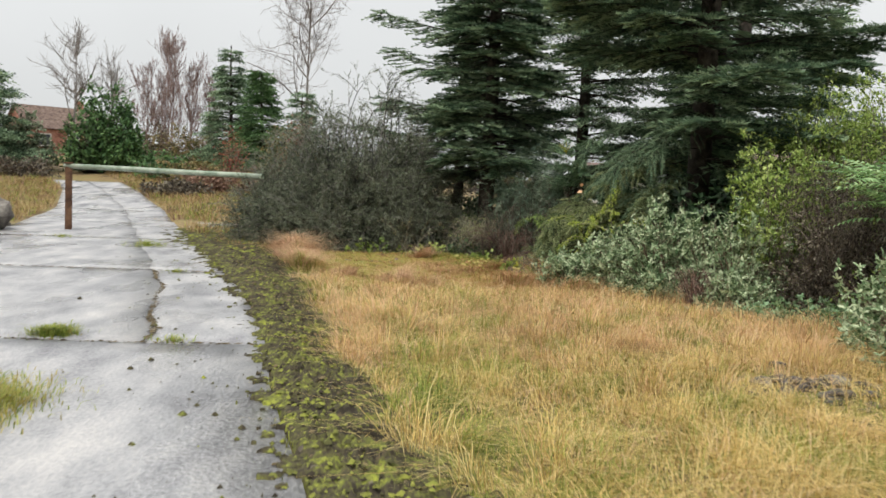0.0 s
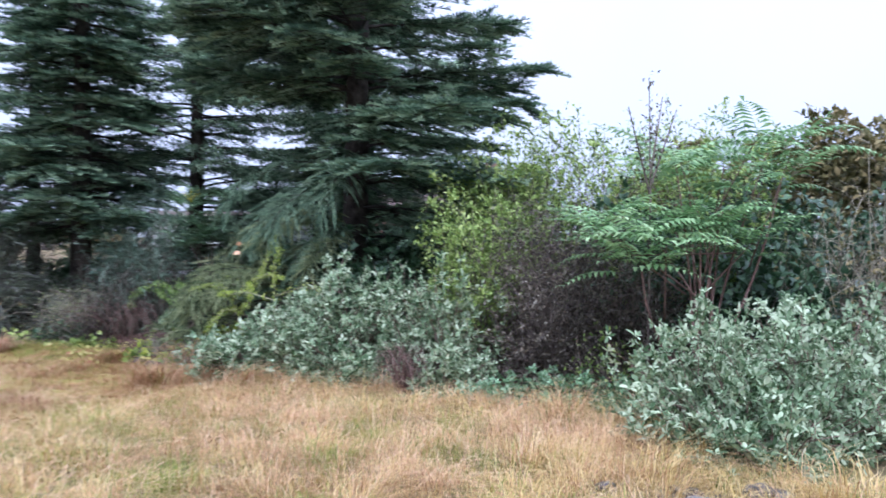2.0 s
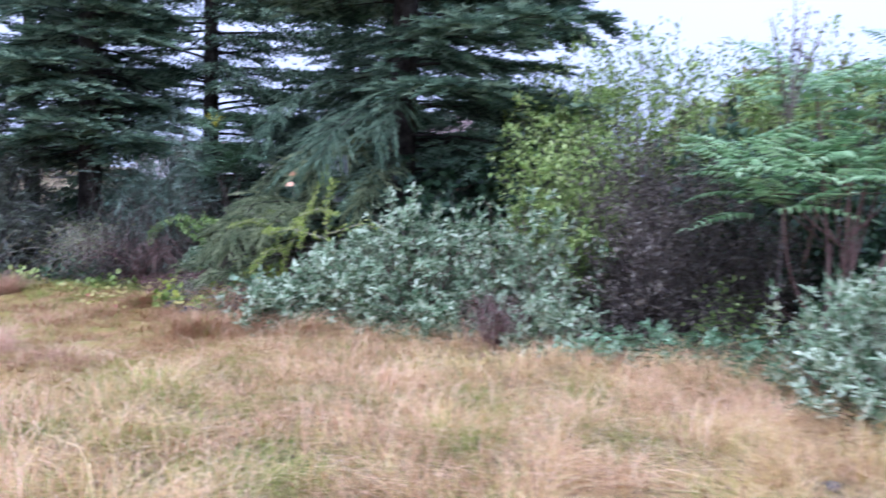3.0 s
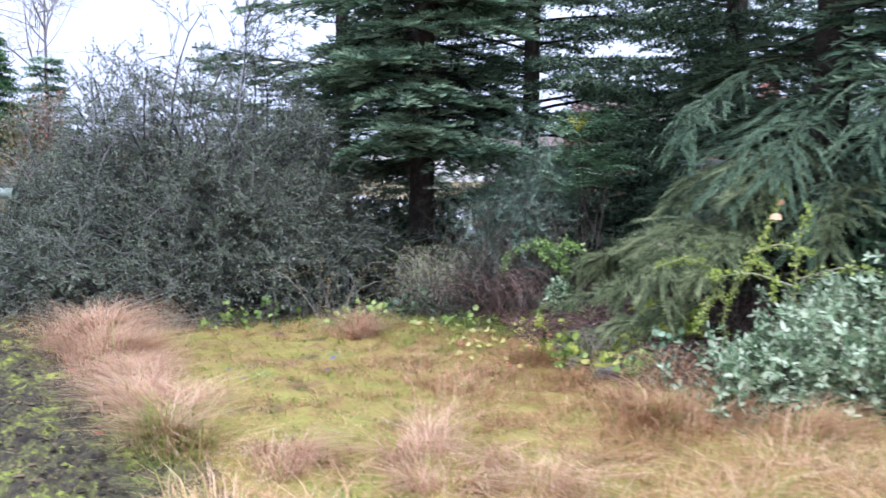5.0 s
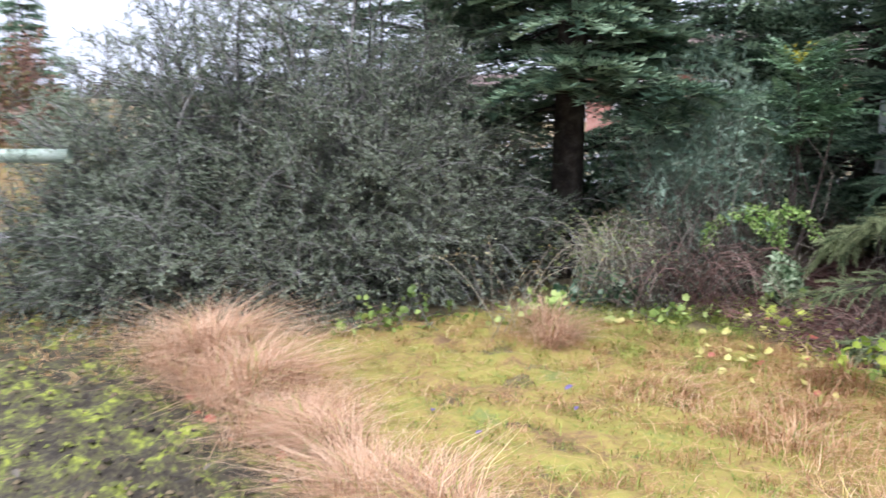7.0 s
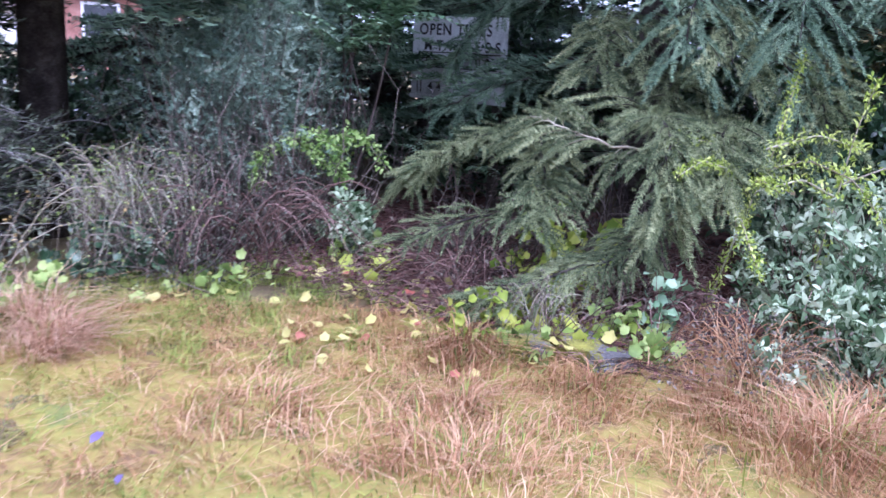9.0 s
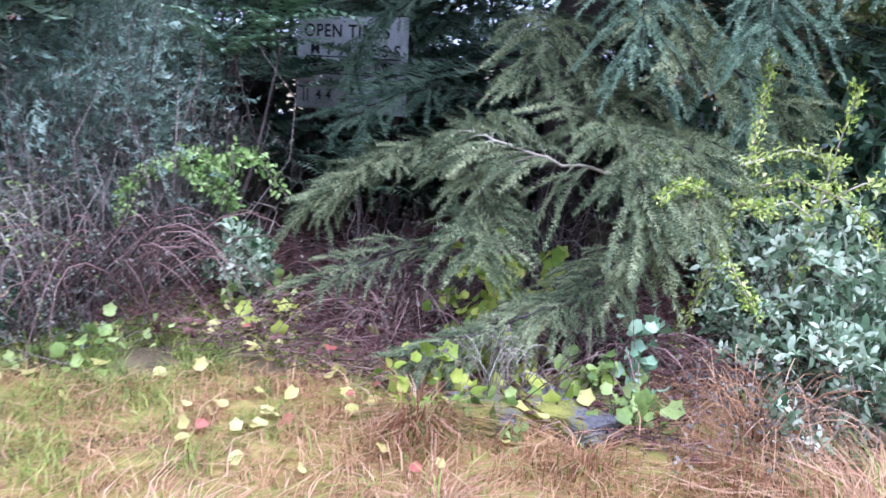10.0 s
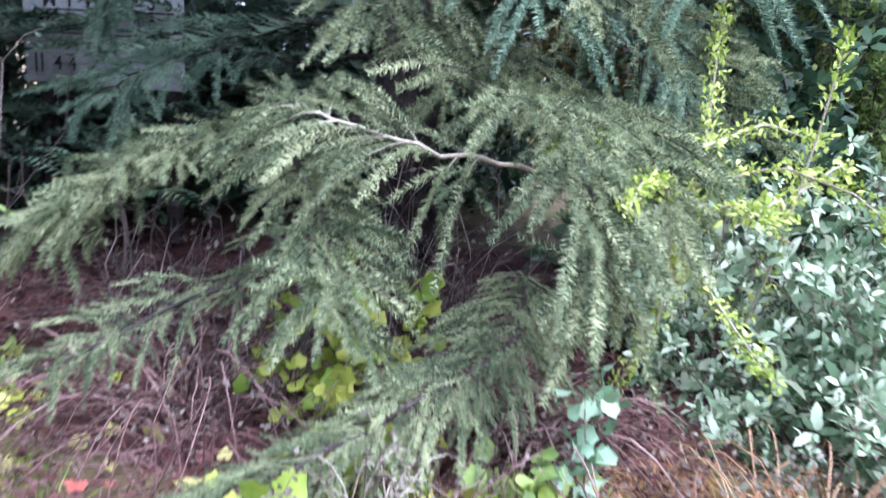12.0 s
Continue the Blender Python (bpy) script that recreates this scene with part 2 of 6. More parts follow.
    "bare": material("bare_branch", [(0.2, (0.13, 0.115, 0.11)), (0.5, (0.22, 0.2, 0.19)), (0.85, (0.32, 0.3, 0.29))], 1, 0.9, 0, island=0.3),
    "bare_red": material("bare_reddish_branch", [(0.2, (0.13, 0.085, 0.08)), (0.5, (0.24, 0.16, 0.15)), (0.85, (0.34, 0.25, 0.23))], 1, 0.9, 0, island=0.4),
}


# ---- geometry helpers ----
def mesh_np(name, v, f, smooth=False):
    v, f = np.asarray(v, dtype=np.float32), np.asarray(f, dtype=np.int32)
    me = bpy.data.meshes.new(name)
    me.vertices.add(len(v))
    me.vertices.foreach_set("co", v.ravel())
    me.loops.add(len(f) * 3)
    me.loops.foreach_set("vertex_index", f.ravel())
    me.polygons.add(len(f))
    me.polygons.foreach_set("loop_start", np.arange(0, len(f) * 3, 3, dtype=np.int32))
    me.update(calc_edges=True)
    if smooth:
        me.shade_smooth()
    return me


class Geo:
    """Collects triangles from many pieces."""

    def __init__(self):
        self.v, self.f, self.n = [], [], 0

    def add(self, v, f):
        v, f = np.asarray(v, float).reshape(-1, 3), np.asarray(f, int).reshape(-1, 3)
        self.v.append(v)
        self.f.append(f + self.n)
        self.n += len(v)
        return self

    def mesh(self, name, smooth=False):
        return mesh_np(name, np.concatenate(self.v), np.concatenate(self.f), smooth)


def part(name, shape, mat, parent=None, label="", smooth=False):
    """Links a Geo, a bmesh or a mesh as one object, under a thing when a parent is given."""
    if isinstance(shape, Geo):
        shape = shape.mesh(name, smooth)
    elif isinstance(shape, bmesh.types.BMesh):
        bm, shape = shape, bpy.data.meshes.new(name)
        bm.to_mesh(shape)
        bm.free()
    if not shape.materials:
        shape.materials.append(M[mat])
    ob = new(name, shape)
    if parent:
        ob.parent = parent
        ob.matrix_parent_inverse = parent.matrix_basis.inverted()
    return tagged(ob, label)


def thing(name, label, category, at=(0, 0, 0), group="", kind=""):
    ob = new(name)
    ob.matrix_basis = Matrix.Translation(at)
    return tagged(ob, label, category, group, kind)


def unit(a):
    return a / np.maximum(np.linalg.norm(a, axis=-1, keepdims=True), 1e-9)


def axes(along, up=None, rng=None):
    """Rotations whose x runs along the given directions; z leans to up."""
    x = unit(np.asarray(along, float))
    if up is None:
        up = rng.normal(size=x.shape) * 0.6 + (0, 0, 1)
    up = np.broadcast_to(up, x.shape)
    y = unit(np.cross(up, x))
    return np.stack([x, y, np.cross(x, y)], axis=-1)


def scatter(base, loc, rot, size):
    """Many copies of one small shape, joined."""
    bv, bf = base
    loc, size = np.asarray(loc, float), np.asarray(size, float)
    if size.ndim == 1:
        size = size[:, None]
    v = np.einsum("kij,knj->kni", rot, bv[None] * size[:, None, :]) + loc[:, None, :]
    f = bf[None] + (np.arange(len(loc)) * len(bv))[:, None, None]
    return v.reshape(-1, 3), f.reshape(-1, 3)


def tube(points, radii, sides=5):
    p = np.asarray(points, float)
    r = np.broadcast_to(np.asarray(radii, float), (len(p),))
    d = unit(np.gradient(p, axis=0))
    ref = np.where(np.abs(d[:, 2:3]) > 0.95, (1.0, 0, 0), (0, 0, 1.0))
    a = unit(np.cross(d, ref))
    b = np.cross(d, a)
    t = np.linspace(0, 2 * np.pi, sides, endpoint=False)
    ring = a[:, None] * np.cos(t)[None, :, None] + b[:, None] * np.sin(t)[None, :, None]
    v = (p[:, None] + ring * r[:, None, None]).reshape(-1, 3)
    i, j = np.meshgrid(np.arange(len(p) - 1), np.arange(sides), indexing="ij")
    k = (j + 1) % sides
    q = np.stack([i * sides + j, i * sides + k, (i + 1) * sides + k, (i + 1) * sides + j], -1).reshape(-1, 4)
    f = np.concatenate([q[:, [0, 1, 2]], q[:, [0, 2, 3]]])
    cap = np.array([[n0, n0 + m + 1, n0 + m] for n0 in (0, (len(p) - 1) * sides) for m in range(1, sides - 1)])
    return v, np.concatenate([f, cap])


def many_tubes(starts, ends, bend, r0, r1, steps=4, sides=3):
    """Thin tapered tubes from starts to ends, all at once, each bent by its own vector."""
    s, e, bend = (np.asarray(a, float) for a in (starts, ends, bend))
    k = len(s)
    t = np.linspace(0, 1, steps)
    p = s[:, None] * (1 - t)[None, :, None] + e[:, None] * t[None, :, None] + bend[:, None] * (4 * t * (1 - t))[None, :, None]
    d = unit(e - s)
    ref = np.where(np.abs(d[:, 2:3]) > 0.9, (1.0, 0, 0), (0, 0, 1.0))
    a = unit(np.cross(d, ref))
    b = np.cross(d, a)
    ang = np.linspace(0, 2 * np.pi, sides, endpoint=False)
    ring = a[:, None] * np.cos(ang)[None, :, None] + b[:, None] * np.sin(ang)[None, :, None]
    r0 = np.broadcast_to(np.asarray(r0, float), (k,))
    r1 = np.broadcast_to(np.asarray(r1, float), (k,))
    rad = r0[:, None] * (1 - t)[None] + r1[:, None] * t[None]
    v = p[:, :, None] + ring[:, None] * rad[:, :, None, None]
    i, j = np.meshgrid(np.arange(steps - 1), np.arange(sides), indexing="ij")
    q = np.stack([i * sides + j, i * sides + (j + 1) % sides, (i + 1) * sides + (j + 1) % sides, (i + 1) * sides + j], -1).reshape(-1, 4)
    f = np.concatenate([q[:, [0, 1, 2]], q[:, [0, 2, 3]]])
    f = f[None] + (np.arange(k) * steps * sides)[:, None, None]
    return v.reshape(-1, 3), f.reshape(-1, 3), p


def oval_leaf(width=0.45, fold=0.12, curl=0.1):
    v = np.array([[0, 0, 0], [0.3, width * 0.5, fold], [0.3, -width * 0.5, fold], [0.35, 0, 0.02], [0.72, width * 0.4, fold - curl * 0.4],
                  [0.72, -width * 0.4, fold - curl * 0.4], [1, 0, -curl]])
    f = np.array([[0, 3, 1], [0, 2, 3], [1, 3, 4], [2, 5, 3], [3, 6, 4], [3, 5, 6]])
    return v, f


def chip_leaf(width=0.5):
    v = np.array([[0, 0, 0], [0.55, width * 0.5, 0.12], [0.5, -width * 0.5, 0.12], [1, 0, -0.08]])
    return v, np.array([[0, 2, 1], [1, 2, 3]])


def lobed_leaf():
    t = np.linspace(0, 2 * np.pi, 11, endpoint=False)
    r = 0.5 * (1 + 0.18 * np.cos(5 * t))
    v = np.stack([0.5 + r * np.cos(t), r * np.sin(t) * 0.95, 0.1 * np.cos(2 * t)], -1)
    v = np.concatenate([[[0.5, 0, -0.03]], v])
    return v, np.array([[0, 1 + i, 1 + (i + 1) % 11] for i in range(11)])


def round_leaf(width=0.5):
    v = np.array([[0, 0, 0], [0.32, width * 0.46, 0.09], [0.32, -width * 0.46, 0.09], [0.72, width * 0.4, 0.07], [0.72, -width * 0.4, 0.07], [1, 0, -0.05]])
    return v, np.array([[0, 2, 1], [1, 2, 4], [1, 4, 3], [3, 4, 5]])


def rosette(n=7, seed=3, width=0.42, rise=0.55):
    """A shoot tip: leaves set round a point, the inner ones steeper."""
    rng = np.random.default_rng(seed)
    a = np.arange(n) * 2.4
    el = np.linspace(0.15, 1.1, n) * rise
    d = np.stack([np.cos(a) * np.cos(el), np.sin(a) * np.cos(el), np.sin(el)], -1)
    return scatter(round_leaf(width * 1.1), d * 0.06, axes(d, (0, 0, 1)), np.linspace(1, 0.55, n) * rng.uniform(0.9, 1.1, n))


def needle_twig(count, length, needle, seed, flat=0.5, droop=0.0, skip=1):
    """A conifer twig of unit length along x: needles that all grow out of one stem line."""
    rng = np.random.default_rng(seed)
    t = np.linspace(0.02, 1, count + skip)
    a = rng.uniform(0, 2 * np.pi, count)
    side = np.stack([np.zeros(count), np.cos(a), np.sin(a) * flat + 0.15], -1)
    d = unit(side + np.array([0.75, 0, 0]) * rng.uniform(0.7, 1.3, (count, 1)))
    base = np.stack([t * length, 0 * t, -droop * t * t], -1)
    ln = needle * rng.uniform(0.8, 1.2, (count, 1)) * (1 - 0.45 * t[:count, None] ** 3)
    tip = base[:count] + d * ln
    i = np.arange(count)
    return np.concatenate([base, tip]), np.stack([i, i + skip, len(t) + i], -1)


def pinnate(pairs=9, leaflet=0.2, width=0.28):
    """A fern-like leaf of unit length along x."""
    g = Geo()
    t = np.linspace(0.15, 0.95, pairs)
    for s in (-1, 1):
        d = np.stack([np.full(pairs, 0.45), np.full(pairs, s * 1.0), np.full(pairs, -0.12)], -1)
        ln = leaflet * np.sin(np.pi * (0.25 + 0.7 * t)) ** 0.8
        g.add(*scatter(chip_leaf(width), np.stack([t, 0 * t, 0.1 * np.sin(np.pi * t)], -1), axes(d, (0, 0, 1)), ln))
    g.add(*scatter(chip_leaf(width), [[0.95, 0, 0.02]], axes([[1, 0, -0.1]], (0, 0, 1)), [leaflet * 0.8]))
    g.add([[0, 0.008, 0], [0, -0.008, 0], [1, 0, 0.02]], [[0, 1, 2]])
    return np.concatenate(g.v), np.concatenate(g.f)


def height(x, y):
    """The lie of the land: level by the drive, a low bank beside it, a hill beyond."""
    x, y = np.asarray(x, float), np.asarray(y, float)
    rise = np.clip(y - 21, 0, 27)
    west = 1 / (1 + np.exp(np.clip((x - 3) / 2.0, -50, 50)))
    h = 0.085 * rise * rise / (rise + 6) * west
    bank = np.clip((drive_right(y) - 4.3 - x) / 2.0, 0, 1)
    h = h + 0.35 * bank * bank * (3 - 2 * bank) * np.clip((y - 5) / 5, 0, 1)
    return h + 0.03 * np.sin(x * 1.3 + 0.5) * np.sin(y * 1.1) * np.clip((x - drive_right(y)) / 1.5, 0, 1)


def drive_right(y):
    """The drive's right-hand edge."""
    return np.interp(y, [-8, 0, 3, 4.4, 6, 8.3, 13.2, 18, 24, 30, 38, 60], [0.9, -0.35, -0.87, -1.19, -1.46, -1.98, -3.5, -5.0, -6.9, -9.4, -13.5, -26])


def drive_left(y):
    return drive_right(y) - np.interp(y, [0, 10, 14, 20, 30], [4.4, 4.2, 3.6, 3.3, 2.6])


# ---- ground and drive ----
def graded(lo, hi, fine_lo, fine_hi, step):
    mid = np.arange(fine_lo, fine_hi + step / 2, step)
    low = fine_lo - np.geomspace(step, fine_lo - lo, 34)[::-1]
    high = fine_hi + np.geomspace(step, hi - fine_hi, 34)
    return np.concatenate([low, mid, high])


def sheet(xs, ys, z):
    """A grid as triangles."""
    X, Y = np.meshgrid(xs, ys)
    v = np.stack([X, Y, z(X, Y)], -1).reshape(-1, 3)
    nx = len(xs)
    i, j = np.meshgrid(np.arange(len(ys) - 1), np.arange(nx - 1), indexing="ij")
    a = (i * nx + j).ravel()
    return v, np.concatenate([np.stack([a, a + 1, a + nx + 1], -1), np.stack([a, a + nx + 1, a + nx], -1)])


def rough_noise(x, y, size, seed=0):
    """Cheap lumpy noise, about -1 to 1."""
    rng = np.random.default_rng(seed)
    out = np.zeros_like(np.asarray(x, float))
    for k in range(9):
        a, p, w = rng.uniform(0, 6.28), rng.uniform(0, 6.28), rng.uniform(0.6, 2.2)
        out = out + np.sin((x * np.cos(a) + y * np.sin(a)) * w * 6.28 / size + p)
    return out / 4.5


def ground_z(X, Y):
    on = (X < drive_right(Y) + 0.05) & (X > drive_left(Y) - 0.05)
    far = np.hypot(X, Y - 10) > 120
    z = height(X, Y) + 0.018 * rough_noise(X, Y, 0.9, 4)
    return np.where(on, height(X, Y) - 0.06, np.where(far, height(X, np.minimum(Y, 130)), z))


g = Geo()
g.add(*sheet(graded(-1500, 1500, -11, 9, 0.16), graded(-1500, 1500, -3, 24, 0.16), ground_z))
ground = part("ground", g, "soil", smooth=True)
ground.data.materials.append(M["hill"])
co = np.empty(len(ground.data.polygons) * 3)
ground.data.polygons.foreach_get("center", co)
co = co.reshape(-1, 3)
ground.data.polygons.foreach_set("material_index", ((co[:, 1] > 15) & (co[:, 0] < -3) | (co[:, 0] < -5) | (np.abs(co[:, 0]) > 14) | (co[:, 1] > 26)).astype(np.int32))
tagged(ground, "brown earth and tussocky turf rising to a hill", "ground", kind="structure")

driveway = tagged(new("driveway"), "wet weathered concrete drive in cracked slabs", "driveway", kind="structure")


def slab(lo, hi, left, right, seed):
    """One concrete slab with a slightly ragged outline and a worn edge."""
    n, rng = 13, np.random.default_rng(seed)
    gap = 0.0015
    ys = np.linspace(lo + gap, hi - gap, n)
    rag = rng.normal(0, 0.004, (4, n))
    us = np.linspace(0, 1, 7)
    g = Geo()
    top = []
    for a, y in enumerate(ys):
        l, r = left(y) + gap + rag[0, a], right(y) - gap + rag[1, a]
        yy = y + (rag[2, 0] if a in (0, n - 1) else 0)
        for u in us:
            x = l + (r - l) * u
            top.append((x, yy, height(x, yy) + 0.006 * np.sin(3 * x + 2 * yy) - (0.004 if u in (0, 1) or a in (0, n - 1) else 0)))
    top = np.array(top)
    bottom = top - (0, 0, 0.1)
    m = len(us)
    f = []
    for a in range(n - 1):
        for b in range(m - 1):
            q = a * m + b
            f += [(q, q + 1, q + m + 1), (q, q + m + 1, q + m)]
    rim = [b for b in range(m)] + [a * m + m - 1 for a in range(1, n)] + [(n - 1) * m + b for b in range(m - 2, -1, -1)] + [a * m for a in range(n - 2, 0, -1)]
    o = len(top)
    for a, b in zip(rim, rim[1:] + rim[:1]):
        f += [(a, o + a, o + b), (a, o + b, b)]
    g.add(np.concatenate([top, bottom]), f)
    return g


# a second paved yard beyond the firs
yard = tagged(part("yard", slab(21.0, 36.0, lambda y: 2.2 + 0.2 * (y - 21), lambda y: 16 + 0 * y, 78), "concrete"), "pale concrete yard beyond the firs", "yard", kind="structure")
joints = [-8, -3.2, 1.2, 5.75, 10.15, 14.75, 19.2, 23.6, 28.2, 33.0]
for k, (lo, hi) in enumerate(zip(joints, joints[1:])):
    seam = lambda y: drive_right(y) - np.interp(y, [5, 10, 30], [0.9, 0.85, 1.2]) + 0.03 * np.sin(2.3 * y) + 0.02 * np.sin(5.1 * y + 1)
    for c, (l, r) in enumerate(((drive_left, seam), (seam, drive_right)) if lo > 5 else ((drive_left, drive_right),)):
        part("slab", slab(lo, hi, l, r, 10 * k + c), "concrete", driveway)
part("slab", slab(18.3, 20.4, lambda y: -4.9 - 0.1 * (y - 18), lambda y: -2.6 + 0.15 * (y - 18), 77), "concrete", driveway)


# ---- grass ----
BLADE = (np.array([[0, 0.5, 0], [0, -0.5, 0], [0.22, 0.4, 0.7], [0.22, -0.4, 0.7], [0.95, 0, 0.88]]), np.array([[0, 1, 3], [0, 3, 2], [2, 3, 4]]))


def blades(points, tall, wide, lean, seed, comb=(0.0, 0.0)):
    """Grass blades standing on the ground, leaning every way; comb pushes them to one side."""
    rng = np.random.default_rng(seed)
    k = len(points)
    a = rng.uniform(0, 2 * np.pi, k)
    x = np.stack([np.cos(a) + comb[0], np.sin(a) + comb[1], np.zeros(k)], -1)
    x = unit(x)
    y = np.stack([-x[:, 1], x[:, 0], np.zeros(k)], -1)
    z = np.tile((0.0, 0, 1), (k, 1))
    h = tall * rng.uniform(0.45, 1.15, k)
    sc = np.stack([h * lean * rng.uniform(0.2, 2.0, k), wide * rng.uniform(0.6, 1.3, k), h * rng.uniform(0.6, 1, k)], -1)
    loc = np.column_stack([points, height(points[:, 0], points[:, 1]) - 0.01])
    return scatter(BLADE, loc, np.stack([x, y, z], -1), sc)


def in_field(p):
    """The rough field to the right of the drive, up to the shrubs."""
    x, y = p[:, 0], p[:, 1]
    back = np.interp(y, [-3, 3.5, 5.3, 6.8, 8.4, 9.6, 11.5, 13, 14], [5.5, 3.6, 3.3, 4.3, 3.0, 2.2, 1.75, 0.6, -0.5])
    return (x > drive_right(y) + edge_moss(y)) & (x < back + 0.2 * rough_noise(x, y, 1.1, 3)) & (y < 13.6)


def edge_moss(y):
    """Width of the mossy strip beside the drive."""
    return np.interp(y, [-3, 3, 4.7, 8.5, 10.5, 13, 16], [0.6, 0.66, 0.5, 0.68, 0.95, 1.35, 1.9]) + 0.07 * np.sin(y * 3.1)


def lawn(p):
    """1 on the short mossy lawn, 0 in the long grass."""
    x, y = p[:, 0], p[:, 1]
    return np.clip((y - 8.2 + 0.35 * rough_noise(x, y, 2.0, 8) - 0.25 * np.abs(x)) / 1.2, 0, 1) * np.clip((x - drive_right(y) - edge_moss(y) - 0.25) / 0.35, 0, 1)


def random_points(n, x0, x1, y0, y1, seed):
    rng = np.random.default_rng(seed)
    return np.column_stack([rng.uniform(x0, x1, n), rng.uniform(y0, y1, n)])


rng = np.random.default_rng(5)
tuft = random_points(26000, -3.2, 5.5, -2.5, 13.6, 21)
tuft = tuft[in_field(tuft)]
mudhole = np.hypot((tuft[:, 0] - 2.25) / 0.42, (tuft[:, 1] - 4.85) / 0.33) < 1 + 0.5 * rough_noise(tuft[:, 0], tuft[:, 1], 0.4, 2)
tuft = tuft[(rng.uniform(size=len(tuft)) > lawn(tuft) * 0.95) & (~mudhole | (rng.uniform(size=len(tuft)) < 0.3))]
nt = len(tuft)
tone = rng.uniform(size=nt) * 0.6 + 0.26 + 0.4 * rough_noise(tuft[:, 0], tuft[:, 1], 1.2, 31) + 0.3 * rough_noise(tuft[:, 0], tuft[:, 1], 0.4, 32)
tone += 0.12 * np.exp(-((tuft[:, 0] - 0.1) / 0.9) ** 2 - ((tuft[:, 1] - 3.2) / 1.8) ** 2)
tone -= 0.22 * np.clip((tuft[:, 1] - 2) / 4, 0, 1) * np.clip((tuft[:, 0] - 1) / 2, 0, 1)
rank = np.clip(0.66 + 0.35 * rough_noise(tuft[:, 0], tuft[:, 1], 1.2, 13) + 0.5 * rough_noise(tuft[:, 0], tuft[:, 1], 0.5, 14) + rng.normal(0, 0.15, nt), 0.3, 1.7)
bias = rng.normal(0, 0.55, (nt, 2)) + 1.1 * np.stack([rough_noise(tuft[:, 0], tuft[:, 1], 1.0, 41), rough_noise(tuft[:, 0], tuft[:, 1], 1.0, 42)], -1)
blush = rng.uniform(size=nt) < 0.12 + 0.55 * np.clip((tuft[:, 1] - 4) / 2.5, 0, 1) + 0.25 * rough_noise(tuft[:, 0], tuft[:, 1], 0.8, 33)
meadow = thing("long_grass", "long dry straw-coloured grass laid over in tufts", "grass", kind="stuff")
for nm, sel, mt, tall, lean, per in (("straw", (tone < 0.67) & ~blush, "straw", 0.25, 1.3, 24), ("seed_heads", (tone < 0.67) & blush, "pink_straw", 0.26, 1.25, 22), ("green_blades", tone >= 0.67, "green_grass", 0.19, 1.15, 24)):
    i = np.repeat(np.flatnonzero(sel), per)
    k = len(i)
    off = rng.normal(0, 0.06, (k, 2))
    q = tuft[i] + off
    x = unit(np.column_stack([off * 14 + bias[i] + rng.normal(0, 0.35, (k, 2)), np.zeros(k)]))
    y = np.stack([-x[:, 1], x[:, 0], np.zeros(k)], -1)
    h = tall * rank[i] * rng.uniform(0.4, 1.2, k) * (1 - 0.35 * lawn(q))
    sc = np.stack([h * lean * rng.uniform(0.15, 2.1, k), 0.0038 * rng.uniform(0.6, 1.4, k), h * rng.uniform(0.3, 0.95, k)], -1)
    loc = np.column_stack([q, height(q[:, 0], q[:, 1]) - 0.01])
    tagged(part(nm, Geo().add(*scatter(BLADE, loc, np.stack([x, y, np.tile((0.0, 0, 1), (k, 1))], -1), sc)), mt, meadow), kind="stuff")

carpet = thing("mossy_lawn", "yellow-green mossy lawn of short grass", "grass", kind="stuff")


def lawn_z(X, Y):
    w = lawn(np.column_stack([X.ravel(), Y.ravel()])).reshape(X.shape)
    inside = in_field(np.column_stack([X.ravel(), Y.ravel()])).reshape(X.shape)
    return height(X, Y) + np.where(inside, 0.035 * np.minimum(1, 3 * w) + 0.02 * rough_noise(X, Y, 0.5, 6) + 0.012 * rough_noise(X, Y, 0.16, 7), -0.05) - 0.012


part("moss_cushion", Geo().add(*sheet(np.arange(-2.4, 2.6, 0.035), np.arange(7.6, 13.7, 0.035), lawn_z)), "lawn_moss", carpet, smooth=True)
q = random_points(150000, -2.4, 2.6, 7.8, 13.6, 61)
q = q[in_field(q)]
q = q[np.random.default_rng(62).uniform(size=len(q)) < lawn(q) * 0.9 * (1 - 0.55 * np.clip(q[:, 0] - 0.1, 0, 1))]
part("short_blades", Geo().add(*blades(q, 0.05, 0.0048, 1.0, 63)), "moss_grass", carpet)
q2 = q[::3] + 0.01
q2 = q2[rough_noise(q2[:, 0], q2[:, 1], 0.8, 66) + np.random.default_rng(6).normal(0, 0.3, len(q2)) + 0.75 * np.clip(q2[:, 0] - 0.1, 0, 1) > 0.2]
part("dry_blades", Geo().add(*blades(q2, 0.09, 0.0045, 1.0, 64)), "orange_straw", carpet)
turf = random_points(170000, -1.6, 2.6, 8.2, 13.4, 68)
turf = turf[in_field(turf)]
pick = np.random.default_rng(69).uniform(size=len(turf)) < lawn(turf) * np.clip(0.04 + 0.5 * turf[:, 0] + 0.5 * rough_noise(turf[:, 0], turf[:, 1], 0.55, 67), 0.02, 0.95)
turf = turf[pick]
part("russet_blades", Geo().add(*blades(turf, 0.1, 0.004, 1.4, 72)), "russet_straw", carpet)
turf = random_points(70000, -1.6, 2.6, 8.2, 13.4, 73)
turf = turf[in_field(turf)]
pick = np.random.default_rng(74).uniform(size=len(turf)) < lawn(turf) * np.clip(0.22 + 0.9 * rough_noise(turf[:, 0], turf[:, 1], 0.5, 75), 0.0, 0.8)
